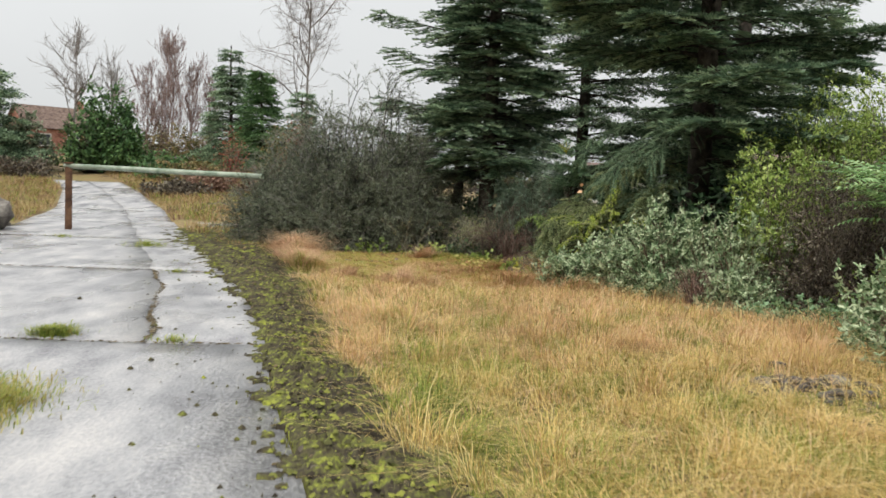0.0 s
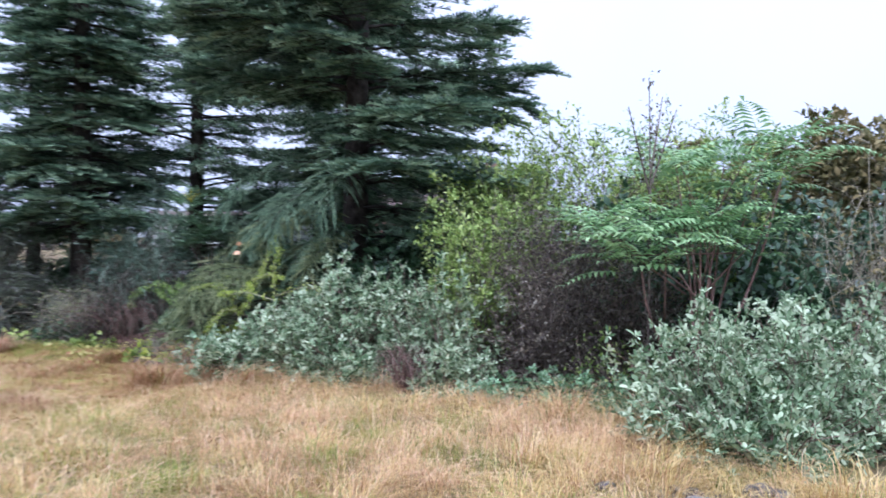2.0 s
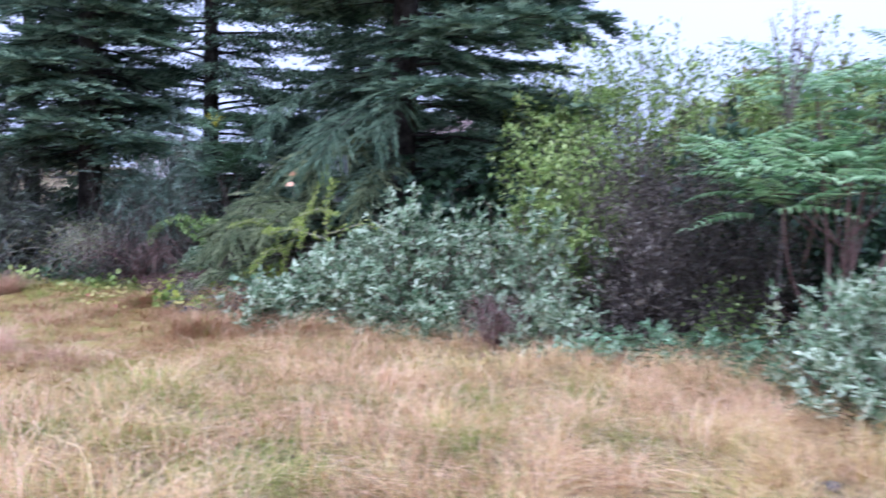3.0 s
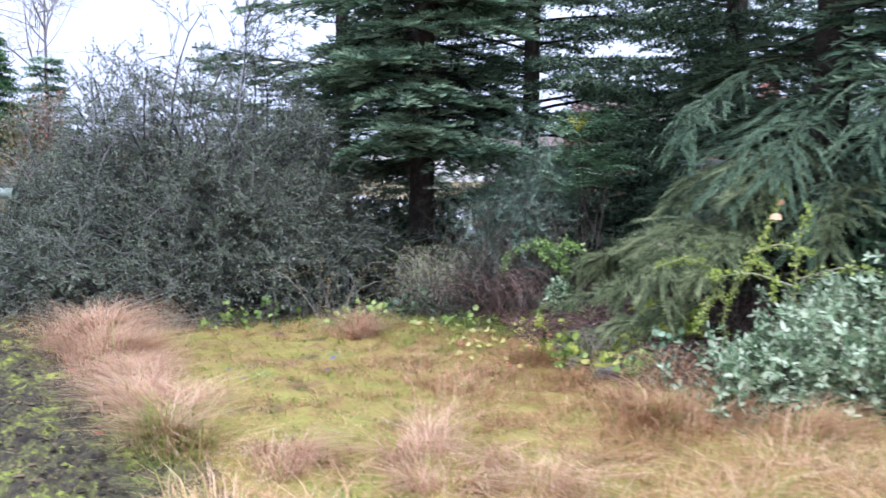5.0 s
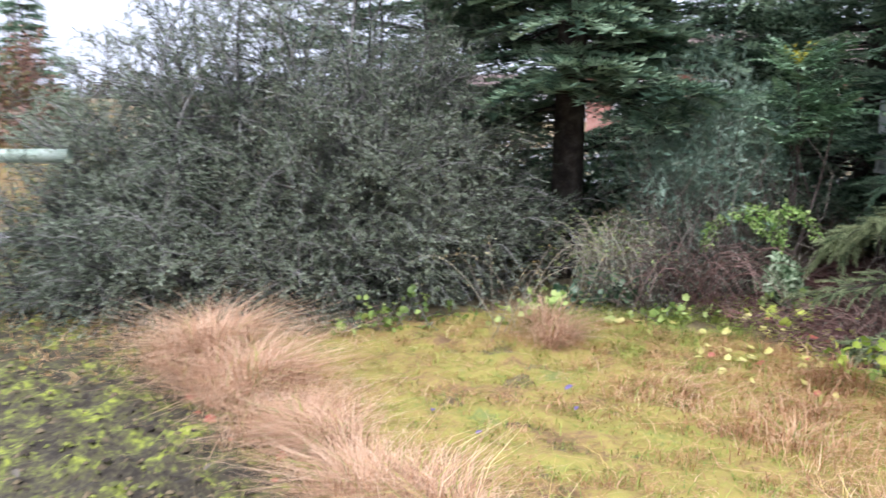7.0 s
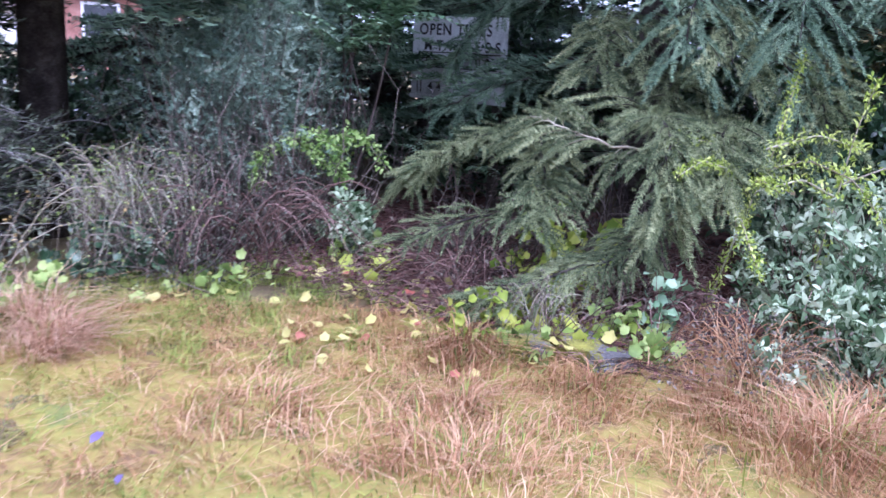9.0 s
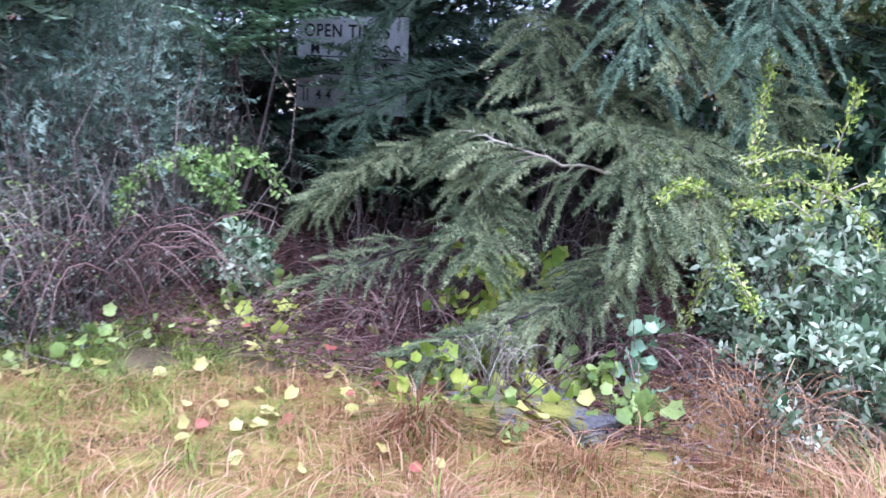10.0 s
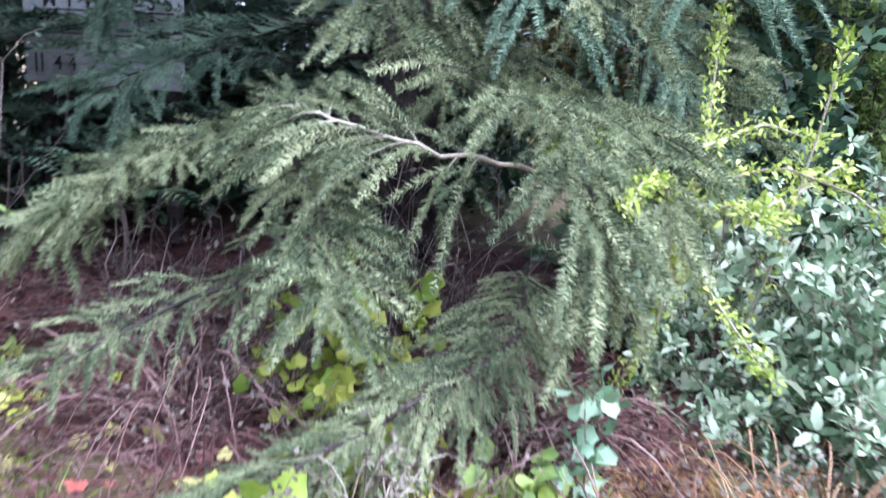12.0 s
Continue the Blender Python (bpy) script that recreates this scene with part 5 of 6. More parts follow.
spray("lime-green privet shoots arching out of the tangle", "lime_shrub",
      [[(2.3, 13.1, 0.02), (2.2, 12.95, 0.5), (2.05, 12.95, 0.72), (1.85, 13.0, 0.74), (1.65, 13.1, 0.6), (1.6, 13.1, 0.45)], [(2.2, 12.95, 0.5), (2.15, 12.9, 0.74), (2.25, 12.8, 0.7), (2.35, 12.7, 0.52)], [(1.9, 13.0, 0.7), (2.0, 12.95, 0.58), (2.15, 12.85, 0.46)]],
      round_leaf(0.5), "bright_green", "pale_twig", 91, 0.038, 480, 0.005, 0.026)
spray("thin bare stem looping beside the small round plant", "dead_shoot", [[(2.35, 12.85, 0.02), (2.3, 12.8, 0.25), (2.35, 12.75, 0.45), (2.2, 12.8, 0.5)], [(2.3, 12.8, 0.02), (2.22, 12.78, 0.2), (2.25, 12.8, 0.42)]], SMALL, "purple_leaf", "pale_twig", 92, 0.015, 10, 0.007)
spray("thin twig with a few dried leaves above the shrubs", "dead_shoot", [[(4.45, 7.05, 0), (4.42, 7.0, 1.6), (4.37, 6.98, 2.7)], [(4.42, 7.0, 1.9), (4.5, 6.95, 2.55)], [(4.42, 7.0, 1.7), (4.2, 7.05, 2.45)], [(4.42, 7.0, 1.8), (4.62, 6.9, 2.45)]], SMALL, "purple_leaf", "twig", 93, 0.04, 70, 0.012, 0.03)
shrub("round_plant", "small round plant with pale blue-green leaves", [((2.0, 12.72, 0.14), (0.15, 0.14, 0.27))], ROSETTE, "grey_leaf", leaves=260, leaf_size=0.06, twigs=20, seed=94, up=0.8, near_tips=0.1)
spray("young bramble shoots with pale blue-green leaves", "bramble", [[(1.75, 10.75, 0.02), (1.72, 10.76, 0.2), (1.7, 10.78, 0.38)], [(1.9, 10.8, 0.02), (1.88, 10.75, 0.2), (1.8, 10.7, 0.33)], [(1.6, 10.7, 0.02), (1.55, 10.68, 0.2)]], lobed_leaf(), "mahonia", "red_twig", 95, 0.05, 70, 0.004, 0.03)
spray("leafy lime shrub with long horizontal shoots", "lime_shrub", [[(2.6, 10.3, 0.02), (2.4, 10.2, 0.6), (2.34, 10.15, 1.0), (2.4, 10.1, 1.25)], [(2.4, 10.2, 0.7), (2.1, 10.3, 0.8), (1.9, 10.45, 0.75)], [(2.4, 10.2, 0.75), (2.6, 10.0, 0.85), (2.8, 9.9, 0.8)]], round_leaf(0.45), "lime", "pale_twig", 96, 0.03, 190, 0.006, 0.02)
leafob = spray("single dry orange leaf hanging on a shrub shoot", "dry_leaf", [[(1.9, 9.85, 1.1), (1.86, 9.82, 1.25), (1.84, 9.8, 1.34)]], LOBED, "orange_leaf", "pale_twig", 97, 0.075, 9, 0.002, 0.01, category="leaf")


def frond_shrub(name, label, at, heads, leaf, mat, size, seed, stems=7, top=1.3, per=9, twig="twig", spread=0.35, rise=0.15, category="shrub"):
    """Stems from the ground that each carry heads of pinnate leaves."""
    rng = np.random.default_rng(seed)
    zb = float(height(at[0], at[1]))
    ob = thing(name, label, category, (at[0], at[1], zb))
    fol = Geo()
    for k, hd in enumerate(heads):
        hd = np.asarray(hd, float)
        foot = np.array([at[0] + rng.normal(0, 0.05), at[1] + rng.normal(0, 0.05), zb - 0.02])
        t = np.linspace(0, 1, 8)
        c = foot + (hd - foot) * t[:, None] + np.outer(np.sin(t * np.pi), rng.normal(0, 0.05, 3))
        if k % 2 == 0:
            part("stem", Geo().add(*tube(c, np.linspace(0.016, 0.006, 8), 6)), twig, ob, smooth=True)
        else:
            part("side_shoot", Geo().add(*tube(np.linspace(np.asarray(heads[k - 1]) * 0.6 + foot * 0.4, hd, 5), np.linspace(0.008, 0.004, 5), 5)), twig, ob, smooth=True)
        a = rng.uniform(0, 2 * np.pi) + np.arange(per) * 2.4
        d = np.stack([np.cos(a), np.sin(a), rng.uniform(-0.25, 0.5, per) + rise], -1)
        fol.add(*scatter(leaf, np.tile(hd, (per, 1)) + rng.normal(0, 0.05, (per, 3)), axes(d, (0, 0, 1.0)), size * rng.uniform(0.7, 1.15, per)))
    part("leaves", fol, mat, ob)
    return ob


rng = np.random.default_rng(100)
heads = [(4.45 + rng.uniform(-0.6, 0.6), 6.55 + rng.uniform(-0.5, 0.5), rng.uniform(1.2, 1.6)) for _ in range(9)]
heads += [(5.2 + rng.uniform(-0.6, 0.8), 6.9 + rng.uniform(-0.5, 0.6), rng.uniform(1.75, 2.2)) for _ in range(10)]
heads += [(4.0, 6.95, 1.22), (4.1, 6.8, 1.15), (4.05, 6.5, 1.3)]
frond_shrub("rowan_shrub", "many-stemmed shrub with bright green pinnate fronds", (4.8, 6.8), heads, pinnate(10, 0.27, 0.26), "frond", 0.58, 101, per=7, twig="red_twig", rise=0.0)
mahonia = frond_shrub("mahonia", "dark mahonia with spiny pinnate leaves and a yellow flower spike", (2.65, 13.35), [(2.36, 13.05, 1.78), (2.6, 12.98, 1.55), (2.4, 13.15, 1.5), (2.85, 13.1, 1.85), (2.6, 12.9, 1.35), (2.35, 13.05, 1.28)], pinnate(8, 0.22, 0.5), "mahonia", 0.42, 102, per=18, twig="twig", rise=0.1)
g = Geo()
for k in range(7):
    a = k * 0.9
    n = 26
    t = np.linspace(0, 1, n)
    c = np.stack([2.36 + 0.12 * t * np.cos(a), 13.05 + 0.12 * t * np.sin(a), 1.82 + 0.15 * t * (0.7 + 0.06 * k)], -1)
    g.add(*scatter(SMALL, c, axes(np.random.default_rng(k).normal(size=(n, 3)), None, np.random.default_rng(k)), np.full(n, 0.03)))
part("flower_spike", g, "flower", mahonia, "bright yellow flower spike")
frond_shrub("fern", "dark green fern under the notice board", (3.3, 12.9), [(3.3, 12.9, 0.55), (3.2, 12.7, 0.5)], pinnate(12, 0.2, 0.3), "mahonia", 0.45, 103, per=9, rise=0.2)


# ---- barrier, rock, stones, notice board ----
def box_bm(sx, sy, sz, bevel=0.006, seed=0, rough=0.0, cuts=0):
    bm = bmesh.new()
    bmesh.ops.create_cube(bm, size=1)
    bmesh.ops.scale(bm, vec=(sx, sy, sz), verts=bm.verts)
    if bevel:
        bmesh.ops.bevel(bm, geom=bm.edges[:], offset=bevel, segments=2, affect="EDGES")
    if cuts:
        bmesh.ops.subdivide_edges(bm, edges=bm.edges[:], cuts=cuts, use_grid_fill=True)
    if rough:
        rg = random.Random(seed)
        for w in bm.verts:
            w.co += Vector((rg.uniform(-1, 1), rg.uniform(-1, 1), rg.uniform(-1, 1))) * rough
    return bm


barrier = thing("barrier", "rusty post and green metal pole across the drive", "barrier", (-6.77, 16.4, 0))
bm = box_bm(0.13, 0.13, 1.3)
bmesh.ops.transform(bm, matrix=pose(-6.77, 16.4, 0.58, 0, 0, 20), verts=bm.verts)
part("post", bm, "rust", barrier, "square rusty brown steel post")
pole = np.array([(-6.85, 16.43, 1.245), (-5.5, 15.85, 1.235), (-4.2, 15.28, 1.22), (-3.0, 14.75, 1.21), (-2.75, 14.64, 1.207)])
part("pole", Geo().add(*tube(pole, 0.05, 14)), "pole_paint", barrier, "weathered green metal pole", smooth=True)
bm = box_bm(0.17, 0.17, 0.035)
bmesh.ops.transform(bm, matrix=pose(-6.77, 16.4, 1.305, 0, 0, 20), verts=bm.verts)
part("bracket", bm, "rust", barrier, "rusty pole bracket")


def stone(name, label, at, size, seed, mat="stone", category="stone", sink=0.3):
    rg = np.random.default_rng(seed)
    bm = bmesh.new()
    bmesh.ops.create_icosphere(bm, subdivisions=3, radius=1)
    ph = rg.uniform(0, 6, 6)
    for w in bm.verts:
        c = w.co
        k = 1 + 0.16 * math.sin(3 * c.x + ph[0]) + 0.13 * math.sin(4 * c.y + ph[1]) + 0.12 * math.sin(3.5 * c.z + ph[2]) + 0.06 * math.sin(9 * c.x + 7 * c.y + ph[3]) + 0.05 * math.sin(13 * c.z - 8 * c.x + ph[4])
        w.co = Vector((c.x * size[0], c.y * size[1], c.z * size[2])) * k
    zb = float(height(at[0], at[1]))
    bmesh.ops.translate(bm, vec=(at[0], at[1], zb + size[2] * (1 - sink)), verts=bm.verts)
    ob = part(name, bm, mat, smooth=True)
    return tagged(ob, label, category)


stone("boulder", "large grey-brown boulder on the grass bank", (-8.15, 15.6), (0.6, 0.5, 0.46), 1, category="rock", sink=0.45)
stone("boulder", "smaller grey boulder beside the large one", (-8.5, 16.8), (0.5, 0.5, 0.3), 2, category="rock")
rg = np.random.default_rng(110)
for k in range(34):
    x, y = 2.3 + rg.normal(0, 0.34), 4.85 + rg.normal(0, 0.24)
    s = rg.uniform(0.02, 0.075)
    stone("stone", "dark wet stone in the muddy patch", (x, y), (s * 1.2, s, s * 0.55), 120 + k, "mud" if k % 3 else "stone")
part("mud_patch", Geo().add(*sheet(np.arange(1.5, 3.0, 0.03), np.arange(4.2, 5.5, 0.03), lambda X, Y: height(X, Y) + 0.045 * rough_noise(X, Y, 0.2, 9) - 0.02 + 0.06 * np.clip(0.75 - np.hypot((X - 2.25) / 0.6, (Y - 4.85) / 0.45), -1, 0.03))), "mud", smooth=True)
tagged(bpy.data.objects["mud_patch"], "patch of bare dark mud in the grass", "mud", kind="structure")
litter = part("litter_bed", Geo().add(*sheet(np.arange(0.9, 4.6, 0.05), np.arange(10.3, 13.9, 0.05), lambda X, Y: height(X, Y) - 0.06 + 0.1 * np.clip((X - np.interp(Y, [10.3, 11.2, 12, 12.9, 13.9], [1.75, 1.25, 1.55, 1.85, 1.6])) * 3 + 0.2 * rough_noise(X, Y, 0.3, 5), -0.2, 1) + 0.012 * rough_noise(X, Y, 0.12, 6))), "litter", smooth=True)
tagged(litter, "bed of red-brown needle litter under the trees", "ground", kind="structure")
bm = box_bm(0.44, 0.24, 0.12, 0.03, 3, 0.014, 3)
bmesh.ops.transform(bm, matrix=pose(1.44, 10.95, 0.02, 2, -2, 62), verts=bm.verts)
tagged(part("stone_slab", bm, "mossy_stone", smooth=True), "grey stone slab capped with yellow moss", "stone")
bm = box_bm(0.3, 0.22, 0.09, 0.02, 4, 0.006, 3)
bmesh.ops.transform(bm, matrix=pose(1.3, 11.2, 0.04, 0, 3, 40), verts=bm.verts)
tagged(part("stone_slab", bm, "mossy_stone", smooth=True), "small mossy grey stone slab", "stone")

notice = thing("notice_board", "dirty white notice board with black opening times", "sign", (4.05, 13.28, 0))
turn = math.degrees(math.atan2(0.16, 0.96))
flat = Matrix.Translation((4.05, 13.28, 1.22)) @ pose(0, 0, 0, 90, 0, -90 - turn)
bm = box_bm(0.99, 0.63, 0.02, 0.004)
bmesh.ops.transform(bm, matrix=flat, verts=bm.verts)
part("board", bm, "board", notice, "white painted board")
for dx in (-0.4, 0.4):
    bm = box_bm(0.07, 1.5, 0.06)
    bmesh.ops.transform(bm, matrix=flat @ Matrix.Translation((dx, -0.42, -0.045)), verts=bm.verts)
    part("post", bm, "bark", notice)
bm = box_bm(1.02, 0.035, 0.03)
bmesh.ops.transform(bm, matrix=flat @ Matrix.Translation((0, -0.335, 0)), verts=bm.verts)
part("bottom_rail", bm, "board", notice)


def lettering(text, x, y, size):
    cu = bpy.data.curves.new("lettering", "FONT")
    cu.body, cu.size, cu.extrude, cu.offset = text, size, 0.001, size * 0.018
    cu.space_character = 1.15
    cu.materials.append(M["ink"])
    ob = new("lettering", cu)
    ob.parent = notice
    ob.matrix_parent_inverse = notice.matrix_basis.inverted()
    ob.matrix_basis = flat @ Matrix.Translation((x, y, 0.0125))
    return ob


lettering("OPEN TIMES", -0.42, 0.17, 0.125)
lettering("M T W T F S S", -0.36, 0.045, 0.115)
lettering("8 8", -0.34, -0.07, 0.1)
lettering("0 0", 0.2, -0.07, 0.1)
lettering("4 4", -0.3, -0.28, 0.1)
for y, w in ((0.03, 0.8), (-0.09, 0.8)):
    bm = box_bm(w, 0.008, 0.002, 0)
    bmesh.ops.transform(bm, matrix=flat @ Matrix.Translation((0.02, y, 0.0125)), verts=bm.verts)
    part("ruled_line", bm, "ink", notice)
for x in (-0.42, -0.38):
    bm = box_bm(0.012, 0.1, 0.002, 0)
    bmesh.ops.transform(bm, matrix=flat @ Matrix.Translation((x, -0.25, 0.0125)), verts=bm.verts)
    part("painted_bar", bm, "ink", notice)


# ---- fallen leaves and small plants ----
def fallen(name, label, n, region, leaf, mat, size, seed, lift=0.02, stand=0.5):
    rng = np.random.default_rng(seed)
    proto = mesh_np(name, *leaf)
    proto.materials.append(M[mat])
    for _ in range(n):
        x, y = region(rng)
        s = size * rng.uniform(0.65, 1.3)
        ob = new(name, proto)
        ob.matrix_basis = pose(x, y, float(height(x, y)) + lift + rng.uniform(0, 0.03), rng.normal(0, 25 * stand), rng.normal(0, 25 * stand), rng.uniform(0, 360)) @ Matrix.Scale(s, 4)
        tagged(ob, label, "leaf", name + " on the ground")


M["yellow"].node_tree.nodes["Principled BSDF"].inputs["Roughness"].default_value = 0.6
fallen("yellow_leaf", "pale yellow fallen leaf on the mossy grass", 95, lambda r: (0.75 + r.uniform(0, 1.0) + 0.3 * r.normal(), 11.0 + 1.9 * r.uniform()), LOBED, "yellow", 0.056, 300, 0.045, 1.3)
fallen("yellow_leaf", "yellow fallen leaf under the spruce", 30, lambda r: (1.5 + 0.8 * r.uniform(), 12.2 + 0.8 * r.uniform()), LOBED, "yellow_green", 0.08, 301, 0.05, 0.8)
fallen("red_leaf", "red fallen leaf at the edge of the drive", 16, lambda r: (lambda y: (float(drive_right(y) + edge_moss(y) + r.normal(-0.12, 0.1)), y))(r.uniform(9.2, 13.2)), LOBED, "red_leaf", 0.05, 302, 0.05)
fallen("red_leaf", "red fallen leaf in the grass", 12, lambda r: (0.7 + r.uniform(0, 1.0), 11.2 + 1.3 * r.uniform()), LOBED, "red_leaf", 0.045, 303, 0.05)
fallen("purple_leaf", "small purple fallen leaf on the mossy lawn", 5, lambda r: (-0.6 + 0.5 * r.normal(), 11.6 + 0.25 * r.normal()), OVAL, "purple_petal", 0.05, 306, 0.05)
fallen("brown_leaf", "brown leaf scattered on the drive edge", 40, lambda r: (lambda y: (float(drive_right(y) + edge_moss(y) * r.uniform(-0.3, 0.9)), y))(r.uniform(2.5, 12)), OVAL, "purple_leaf", 0.05, 304, 0.035)
fallen("yellow_leaf", "large pale yellow leaf beside the mossy slab", 3, lambda r: (1.28 + 0.1 * r.normal(), 10.98 + 0.1 * r.normal()), LOBED, "yellow", 0.07, 305, 0.08, 1.2)
rng = np.random.default_rng(315)
k = 7000
q = np.column_stack([rng.uniform(1.3, 3.6, k), rng.uniform(10.5, 13.4, k)])
z = height(q[:, 0], q[:, 1]) + 0.05 + rng.uniform(0, 0.03, k)
d = rng.normal(size=(k, 3)) * (1, 1, 0.25)
debris = thing("leaf_litter", "brown needles, twigs and dry leaves on the ground", "litter", kind="stuff")
part("dry_leaf_mass", Geo().add(*scatter(SMALL, np.column_stack([q, z])[: k // 2], axes(d[: k // 2], None, rng), rng.uniform(0.025, 0.06, k // 2))), "litter", debris)
st = np.column_stack([q, z])[k // 2:]
v, f, _ = many_tubes(st, st + unit(d[k // 2:]) * rng.uniform(0.06, 0.25, (k // 2, 1)), rng.normal(0, 0.012, (k // 2, 3)), 0.0028, 0.0015, 3)
part("twig_mass", Geo().add(v, f), "red_twig", debris)
shrub("vine_patch", "yellow-green vine leaves spreading under the spruce bough", [((2.25, 11.5, 0.05), (0.34, 0.28, 0.4)), ((1.75, 11.3, 0.0), (0.2, 0.2, 0.2)), ((1.32, 11.45, 0), (0.2, 0.2, 0.2)), ((1.55, 11.05, 0), (0.2, 0.16, 0.12))], LOBED, "yellow_green", leaves=560, leaf_size=0.062, twigs=40, twig_r=0.003, seed=310, shell=0.6, up=0.8, category="plant")
shrub("vine_patch", "green vine leaves along the mossy slab", [((1.5, 10.72, 0), (0.18, 0.16, 0.2)), ((1.25, 11.15, 0), (0.18, 0.14, 0.15)), ((1.7, 10.9, 0), (0.15, 0.15, 0.22))], LOBED, "soft_green", leaves=190, leaf_size=0.055, twigs=30, twig_r=0.003, seed=311, up=0.8, category="plant")
shrub("vine_patch", "green leaves at the edge of the litter", [((1.95, 12.6, 0), (0.3, 0.25, 0.2)), ((1.0, 12.75, 0), (0.4, 0.2, 0.18)), ((0.2, 13.1, 0), (0.5, 0.2, 0.2)), ((-0.7, 13.5, 0), (0.6, 0.2, 0.25))], LOBED, "soft_green", leaves=300, leaf_size=0.05, twigs=60, twig_r=0.003, seed=312, up=0.8, category="plant")


# ---- the hill and the distance ----
def leafy_tree(name, label, at, blobs, leaf_mat, leaf_size, leaves, seed, trunk=1.2, category="tree"):
    ob = shrub(name, label, [((at[0] + b[0], at[1] + b[1], b[2]), b[3:]) for b in blobs], OVAL, leaf_mat, leaves=leaves, leaf_size=leaf_size, twigs=160, twig_r=0.05, seed=seed, shell=0.7, category=category, twig="bark")
    return ob


leafy_tree("evergreen_tree", "dense rounded bright green evergreen tree", (-13.0, 37.8), [(0, 0, 0.2, 1.5, 1.4, 3.5), (-0.5, 0, 0.1, 1.6, 1.4, 2.6), (0.6, -0.2, 0.1, 1.4, 1.3, 2.4)], "evergreen", 0.2, 9000, 320)
leafy_tree("dark_hedge", "dark evergreen mass beside the hill meadow", (-19.2, 37.0), [(0, 0, 0, 2.6, 2.0, 3.6), (2.6, 0.5, 0, 1.6, 1.4, 2.2)], "cotoneaster", 0.22, 7000, 321)


def bare_tree(name, label, at, tall, spread, seed, mat="bare", levels=4, r=0.14, lean=0.35, split=4, first=0.25):
    """A leafless tree by repeated forking."""
    rng = np.random.default_rng(seed)
    zb = float(height(at[0], at[1]))
    ob = thing(name, label, "tree", (at[0], at[1], zb))
    top = np.array([at[0] + rng.normal(0, 0.2), at[1], zb + tall])
    foot = np.array([at[0], at[1], zb - 0.1])
    part("trunk", Geo().add(*tube(np.linspace(foot, top, 8) + np.concatenate([[[0, 0, 0]], rng.normal(0, 0.04, (7, 3))]), np.linspace(r, 0.015, 8), 7)), mat, ob)
    wood = Geo()
    st, en = foot[None], top[None]
    ln = tall * 0.5
    rad = r * 0.5
    for lv in range(levels):
        k = (13, 6, 4, 3)[lv]
        i = np.repeat(np.arange(len(st)), k)
        u = rng.uniform(first if lv == 0 else 0.25, 1, len(i))[:, None]
        b = st[i] * (1 - u) + en[i] * u
        w = unit(en[i] - st[i])
        d = unit(w * 0.8 + rng.normal(0, spread, (len(i), 3)) + (0, 0, lean))
        e = b + d * (ln * rng.uniform(0.5, 1.1, (len(i), 1)) * (1.1 - 0.6 * u if lv == 0 else 1))
        v, f, _ = many_tubes(b, e, rng.normal(0, ln * 0.05, (len(i), 3)), rad, rad * 0.4, 4)
        wood.add(v, f)
        st, en, ln, rad = b, e, ln * 0.5, max(0.011, rad * 0.45)
    tagged(part("branchwork", wood, mat, ob), kind="stuff")
    return ob


bare_tree("bare_tree", "tall leafless grey tree with fine branches", (-6.4, 59.5), 12.5, 0.8, 330, r=0.13, lean=0.2)
bare_tree("bare_tree", "leafless tree far off on the hill", (-28, 75), 9, 0.55, 331, r=0.16, levels=3)
bare_tree("bare_tree", "leafless tree far off on the hill", (-24.5, 74), 7, 0.5, 332, r=0.14, levels=3)
for k in range(5):
    bare_tree("bare_tree", "upright leafless reddish-brown tree", (-15.4 + 0.95 * k, 52 + 1.3 * math.sin(k * 2)), (4.4, 5.6, 6.0, 5.0, 4.2)[k], 0.42, 340 + k, "bare_red", 4, 0.05, 0.75, first=0.02)
for k, (x, y, s, h, mt) in enumerate(((-20.5, 33.5, 1.6, 0.9, "hedge_leaf"), (-17.4, 33.0, 1.6, 0.8, "hedge_leaf"), (-14.8, 33.4, 1.4, 0.8, "purple_leaf"), (-9.7, 35, 1.4, 1.2, "evergreen"), (-8.2, 34.0, 1.5, 0.9, "hedge_leaf"), (-6.4, 30.5, 1.6, 0.9, "russet"), (-7.8, 29.0, 1.2, 0.5, "purple_leaf"), (-4.4, 31, 1.4, 1.0, "russet"),
                                      (-10.8, 46, 2.2, 2.0, "hedge_leaf"), (-13.5, 49, 2.6, 2.4, "purple_leaf"), (-16.5, 49, 2.4, 2.0, "hedge_leaf"), (-22.5, 46, 2.6, 1.5, "hedge_leaf"), (-5.2, 36.5, 1.2, 2.4, "hedge_leaf"), (-4.4, 37.0, 0.9, 2.9, "russet"), (-3.2, 30, 1.5, 1.4, "cotoneaster"), (-7.5, 45.5, 1.5, 2.0, "hedge_leaf"))):
    shrub("heath_shrub", {"red_leaf": "red-leaved shrub on the hill", "russet": "russet brown heath shrub on the hill", "hedge_leaf": "brown and olive heath shrub on the hill", "purple_leaf": "brown bare heath shrub on the hill", "evergreen": "green shrub on the hill", "cotoneaster": "dark shrub on the hill"}[mt],
          [((x, y, 0), (s, s * 0.7, h))], SMALL, mt, leaves=1900, leaf_size=0.15, twigs=50, twig_r=0.02, seed=360 + k, twig="red_twig", shell=0.5)
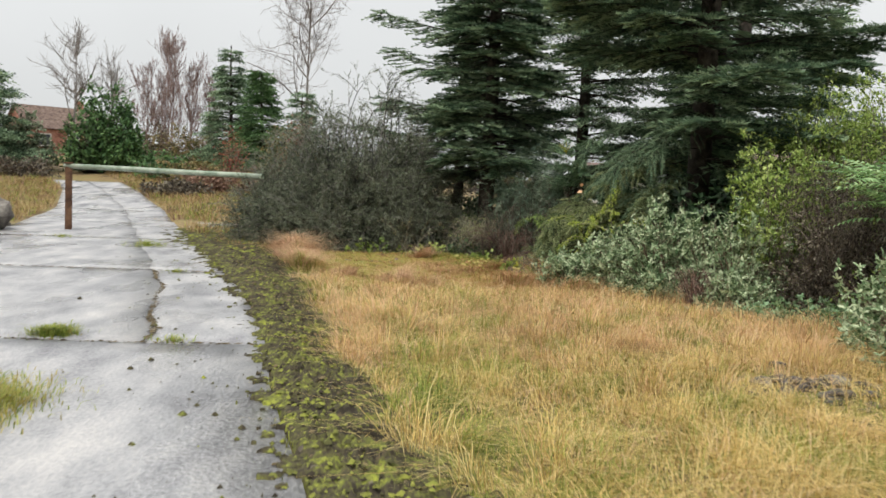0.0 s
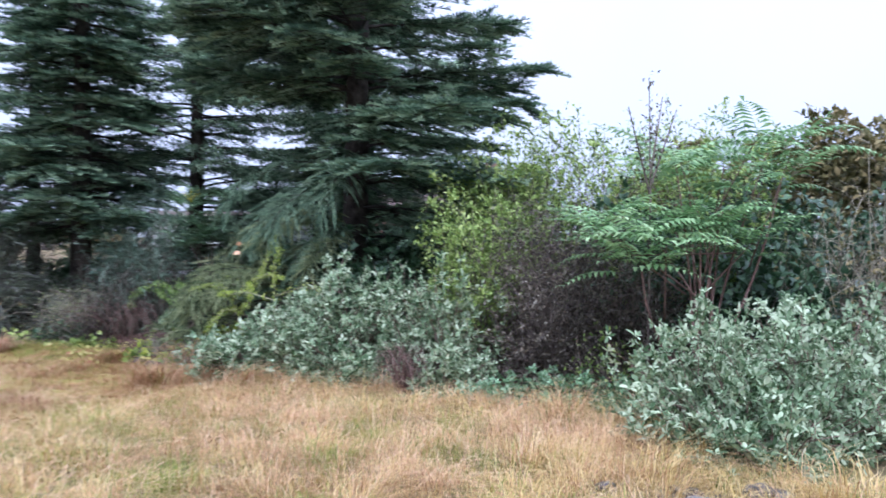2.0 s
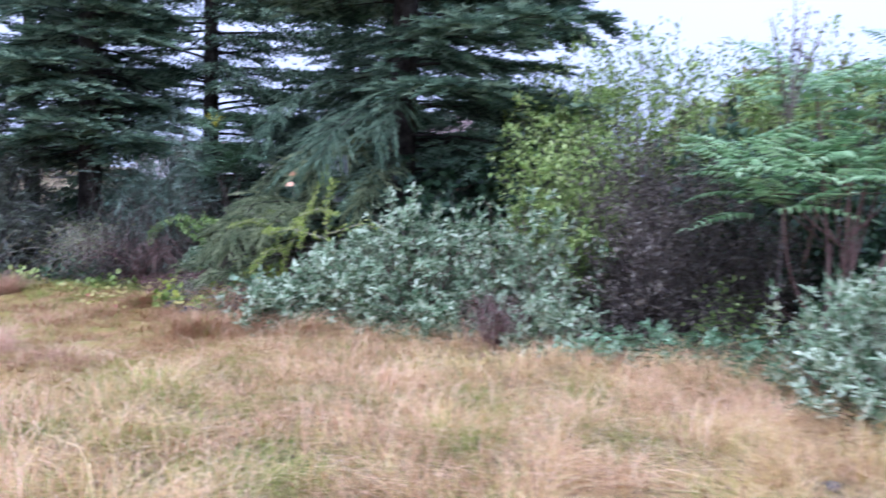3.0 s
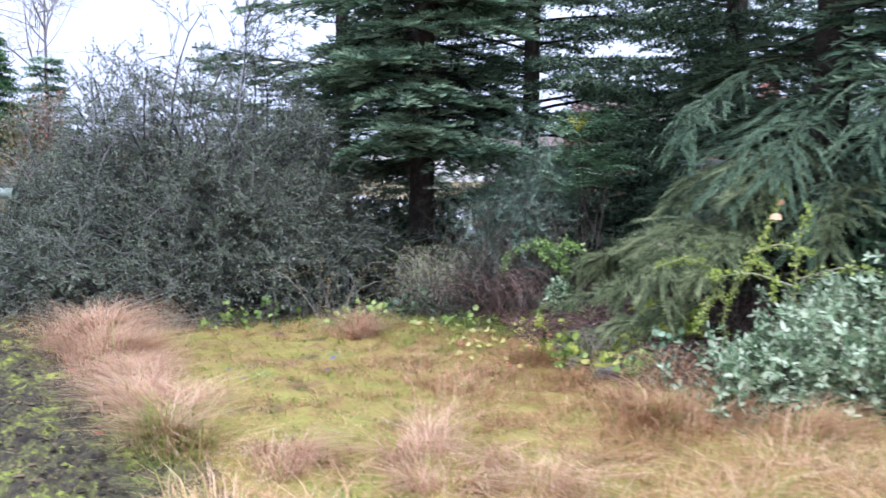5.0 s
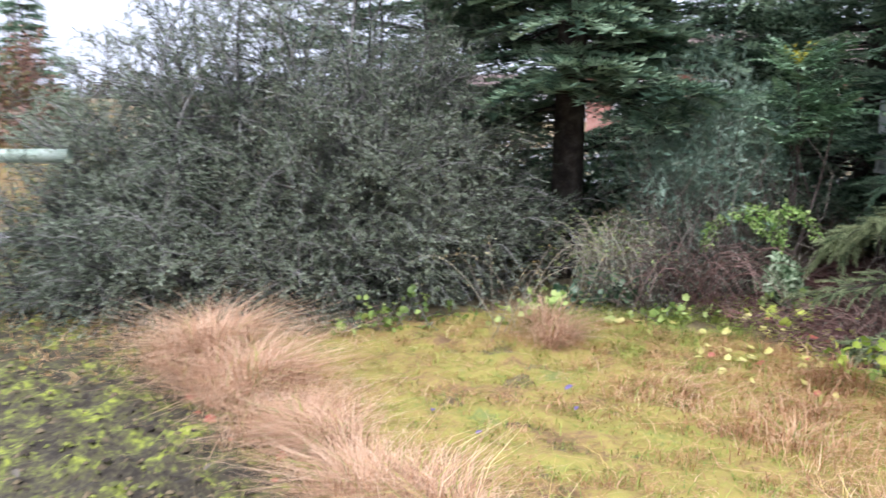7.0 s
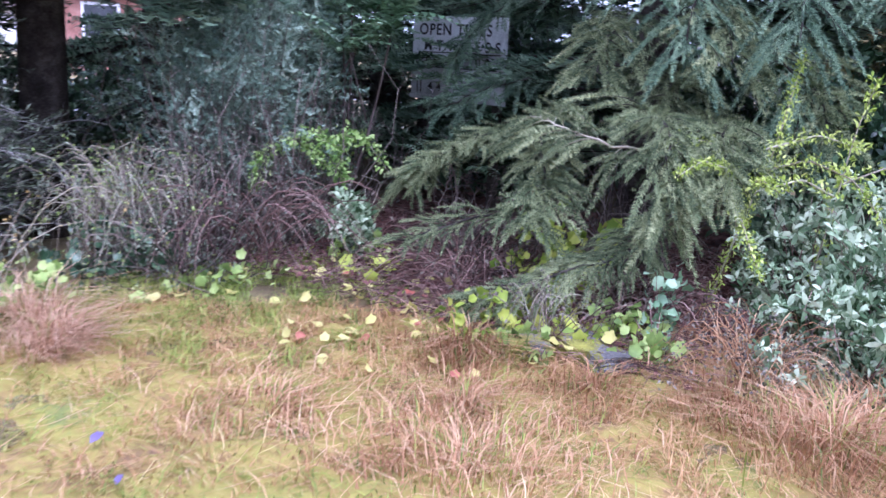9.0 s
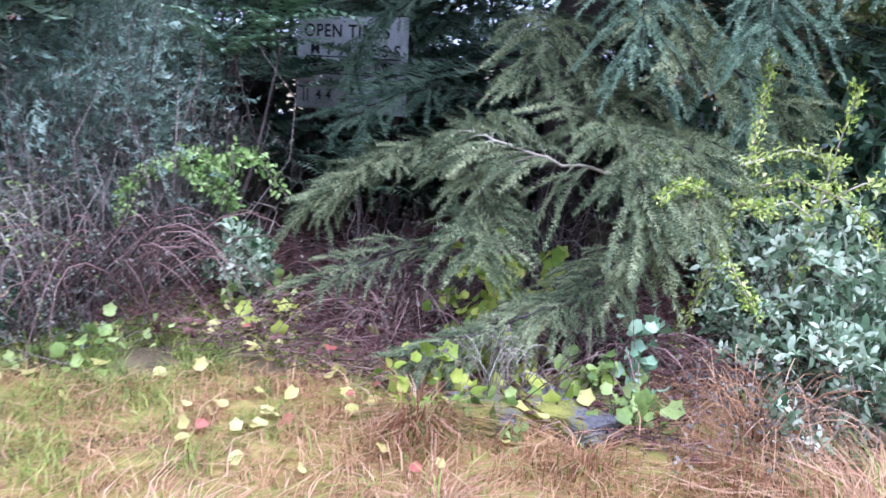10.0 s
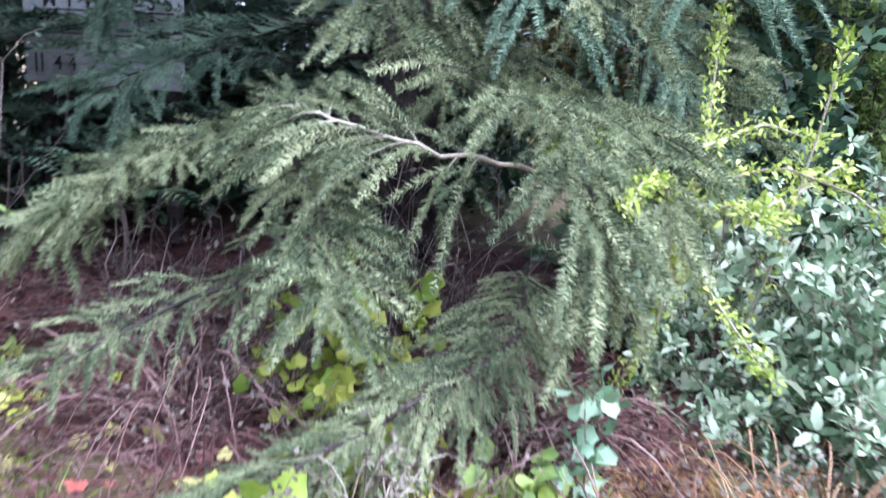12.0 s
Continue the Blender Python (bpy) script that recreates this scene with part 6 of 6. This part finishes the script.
for k, (x, y, h) in enumerate(((-7.5, 37.2, 2.4), (-4.45, 36.4, 2.9))):
    shrub("red_leaved_shrub", "thin shrub with red autumn leaves on the hill", [((x, y, 0), (0.8, 0.6, h))], SMALL, "red_leaf", leaves=330, leaf_size=0.13, twigs=60, twig_r=0.015, seed=390 + k, twig="red_twig", shell=0.6)
for k, x in enumerate(np.linspace(-60, 60, 25)):
    if not -9 < x < -2:
        shrub("far_wood", "distant brown winter woodland", [((x, 92 + 5 * math.sin(k * 1.7), 0), (4.2, 3, 3.4 + math.sin(k * 2.3)))], SMALL, ("purple_leaf", "hedge_leaf")[k % 2], leaves=800, leaf_size=0.55, twigs=25, twig_r=0.06, seed=400 + k, twig="bare", category="woodland")


def house(label, at, size, wall_h, roof_h, turn, wall_mat, windows):
    """A gabled house: walls, roof with eaves, chimney, windows with frames and sills."""
    zb = float(height(at[0], at[1]))
    base = Matrix.Translation((at[0], at[1], zb)) @ pose(0, 0, 0, 0, 0, turn)
    ob = thing("house", label, "house", (at[0], at[1], zb))
    w, d = size

    def put(name, bm, m, mat, parent=ob):
        bmesh.ops.transform(bm, matrix=base @ m, verts=bm.verts)
        return part(name, bm, mat, parent)

    put("wall", box_bm(w, d, wall_h, 0.02), Matrix.Translation((0, 0, wall_h / 2)), wall_mat)
    bm = bmesh.new()
    vs = [bm.verts.new(c) for c in ((-w / 2, -d / 2, 0), (-w / 2, d / 2, 0), (-w / 2, 0, roof_h), (w / 2, -d / 2, 0), (w / 2, d / 2, 0), (w / 2, 0, roof_h))]
    for f in ((0, 2, 1), (3, 4, 5), (0, 1, 4, 3), (0, 3, 5, 2), (1, 2, 5, 4)):
        bm.faces.new([vs[i] for i in f])
    put("gable", bm, Matrix.Translation((0, 0, wall_h + 0.003)), wall_mat)
    pitch = math.degrees(math.atan2(roof_h, d / 2))
    ln = math.hypot(roof_h, d / 2) + 0.35
    for s in (-1, 1):
        put("roof", box_bm(w + 0.6, ln, 0.12, 0.02), Matrix.Translation((0, s * (d / 4 + 0.1), wall_h + roof_h / 2 + 0.04)) @ pose(0, 0, 0, -s * pitch, 0, 0), "roof")
    put("chimney", box_bm(0.7, 0.5, 1.4, 0.02), Matrix.Translation((w * 0.3, 0, wall_h + roof_h + 0.2)), "brick")
    for x, z in windows:
        wd = put("window", box_bm(1.1, 0.06, 1.1, 0.01), Matrix.Translation((x, -d / 2 - 0.02, z)), "render")
        put("pane", box_bm(0.92, 0.03, 0.92, 0.005), Matrix.Translation((x, -d / 2 - 0.055, z)), "glass", wd)
        put("sill", box_bm(1.25, 0.16, 0.07, 0.01), Matrix.Translation((x, -d / 2 - 0.06, z - 0.6)), "render", wd)
    return ob


house("red brick house with a brown tiled roof on the hill", (-31.5, 80), (7, 6), 2.4, 2.0, 40, "brick", [(-2, 1.4), (0.5, 1.4), (2.5, 1.4)])
house("pale rendered house with a brown roof beyond the trees", (25, 60), (22, 8), 2.3, 0.8, -10, "render", [(-9, 1.4), (-5, 1.4), (-1, 1.4), (4, 1.4)])
house("pinkish brick house beyond the firs", (19, 33), (9, 7), 2.4, 1.4, -40, "brick", [(-3, 1.6), (0, 1.6), (3, 1.6)])
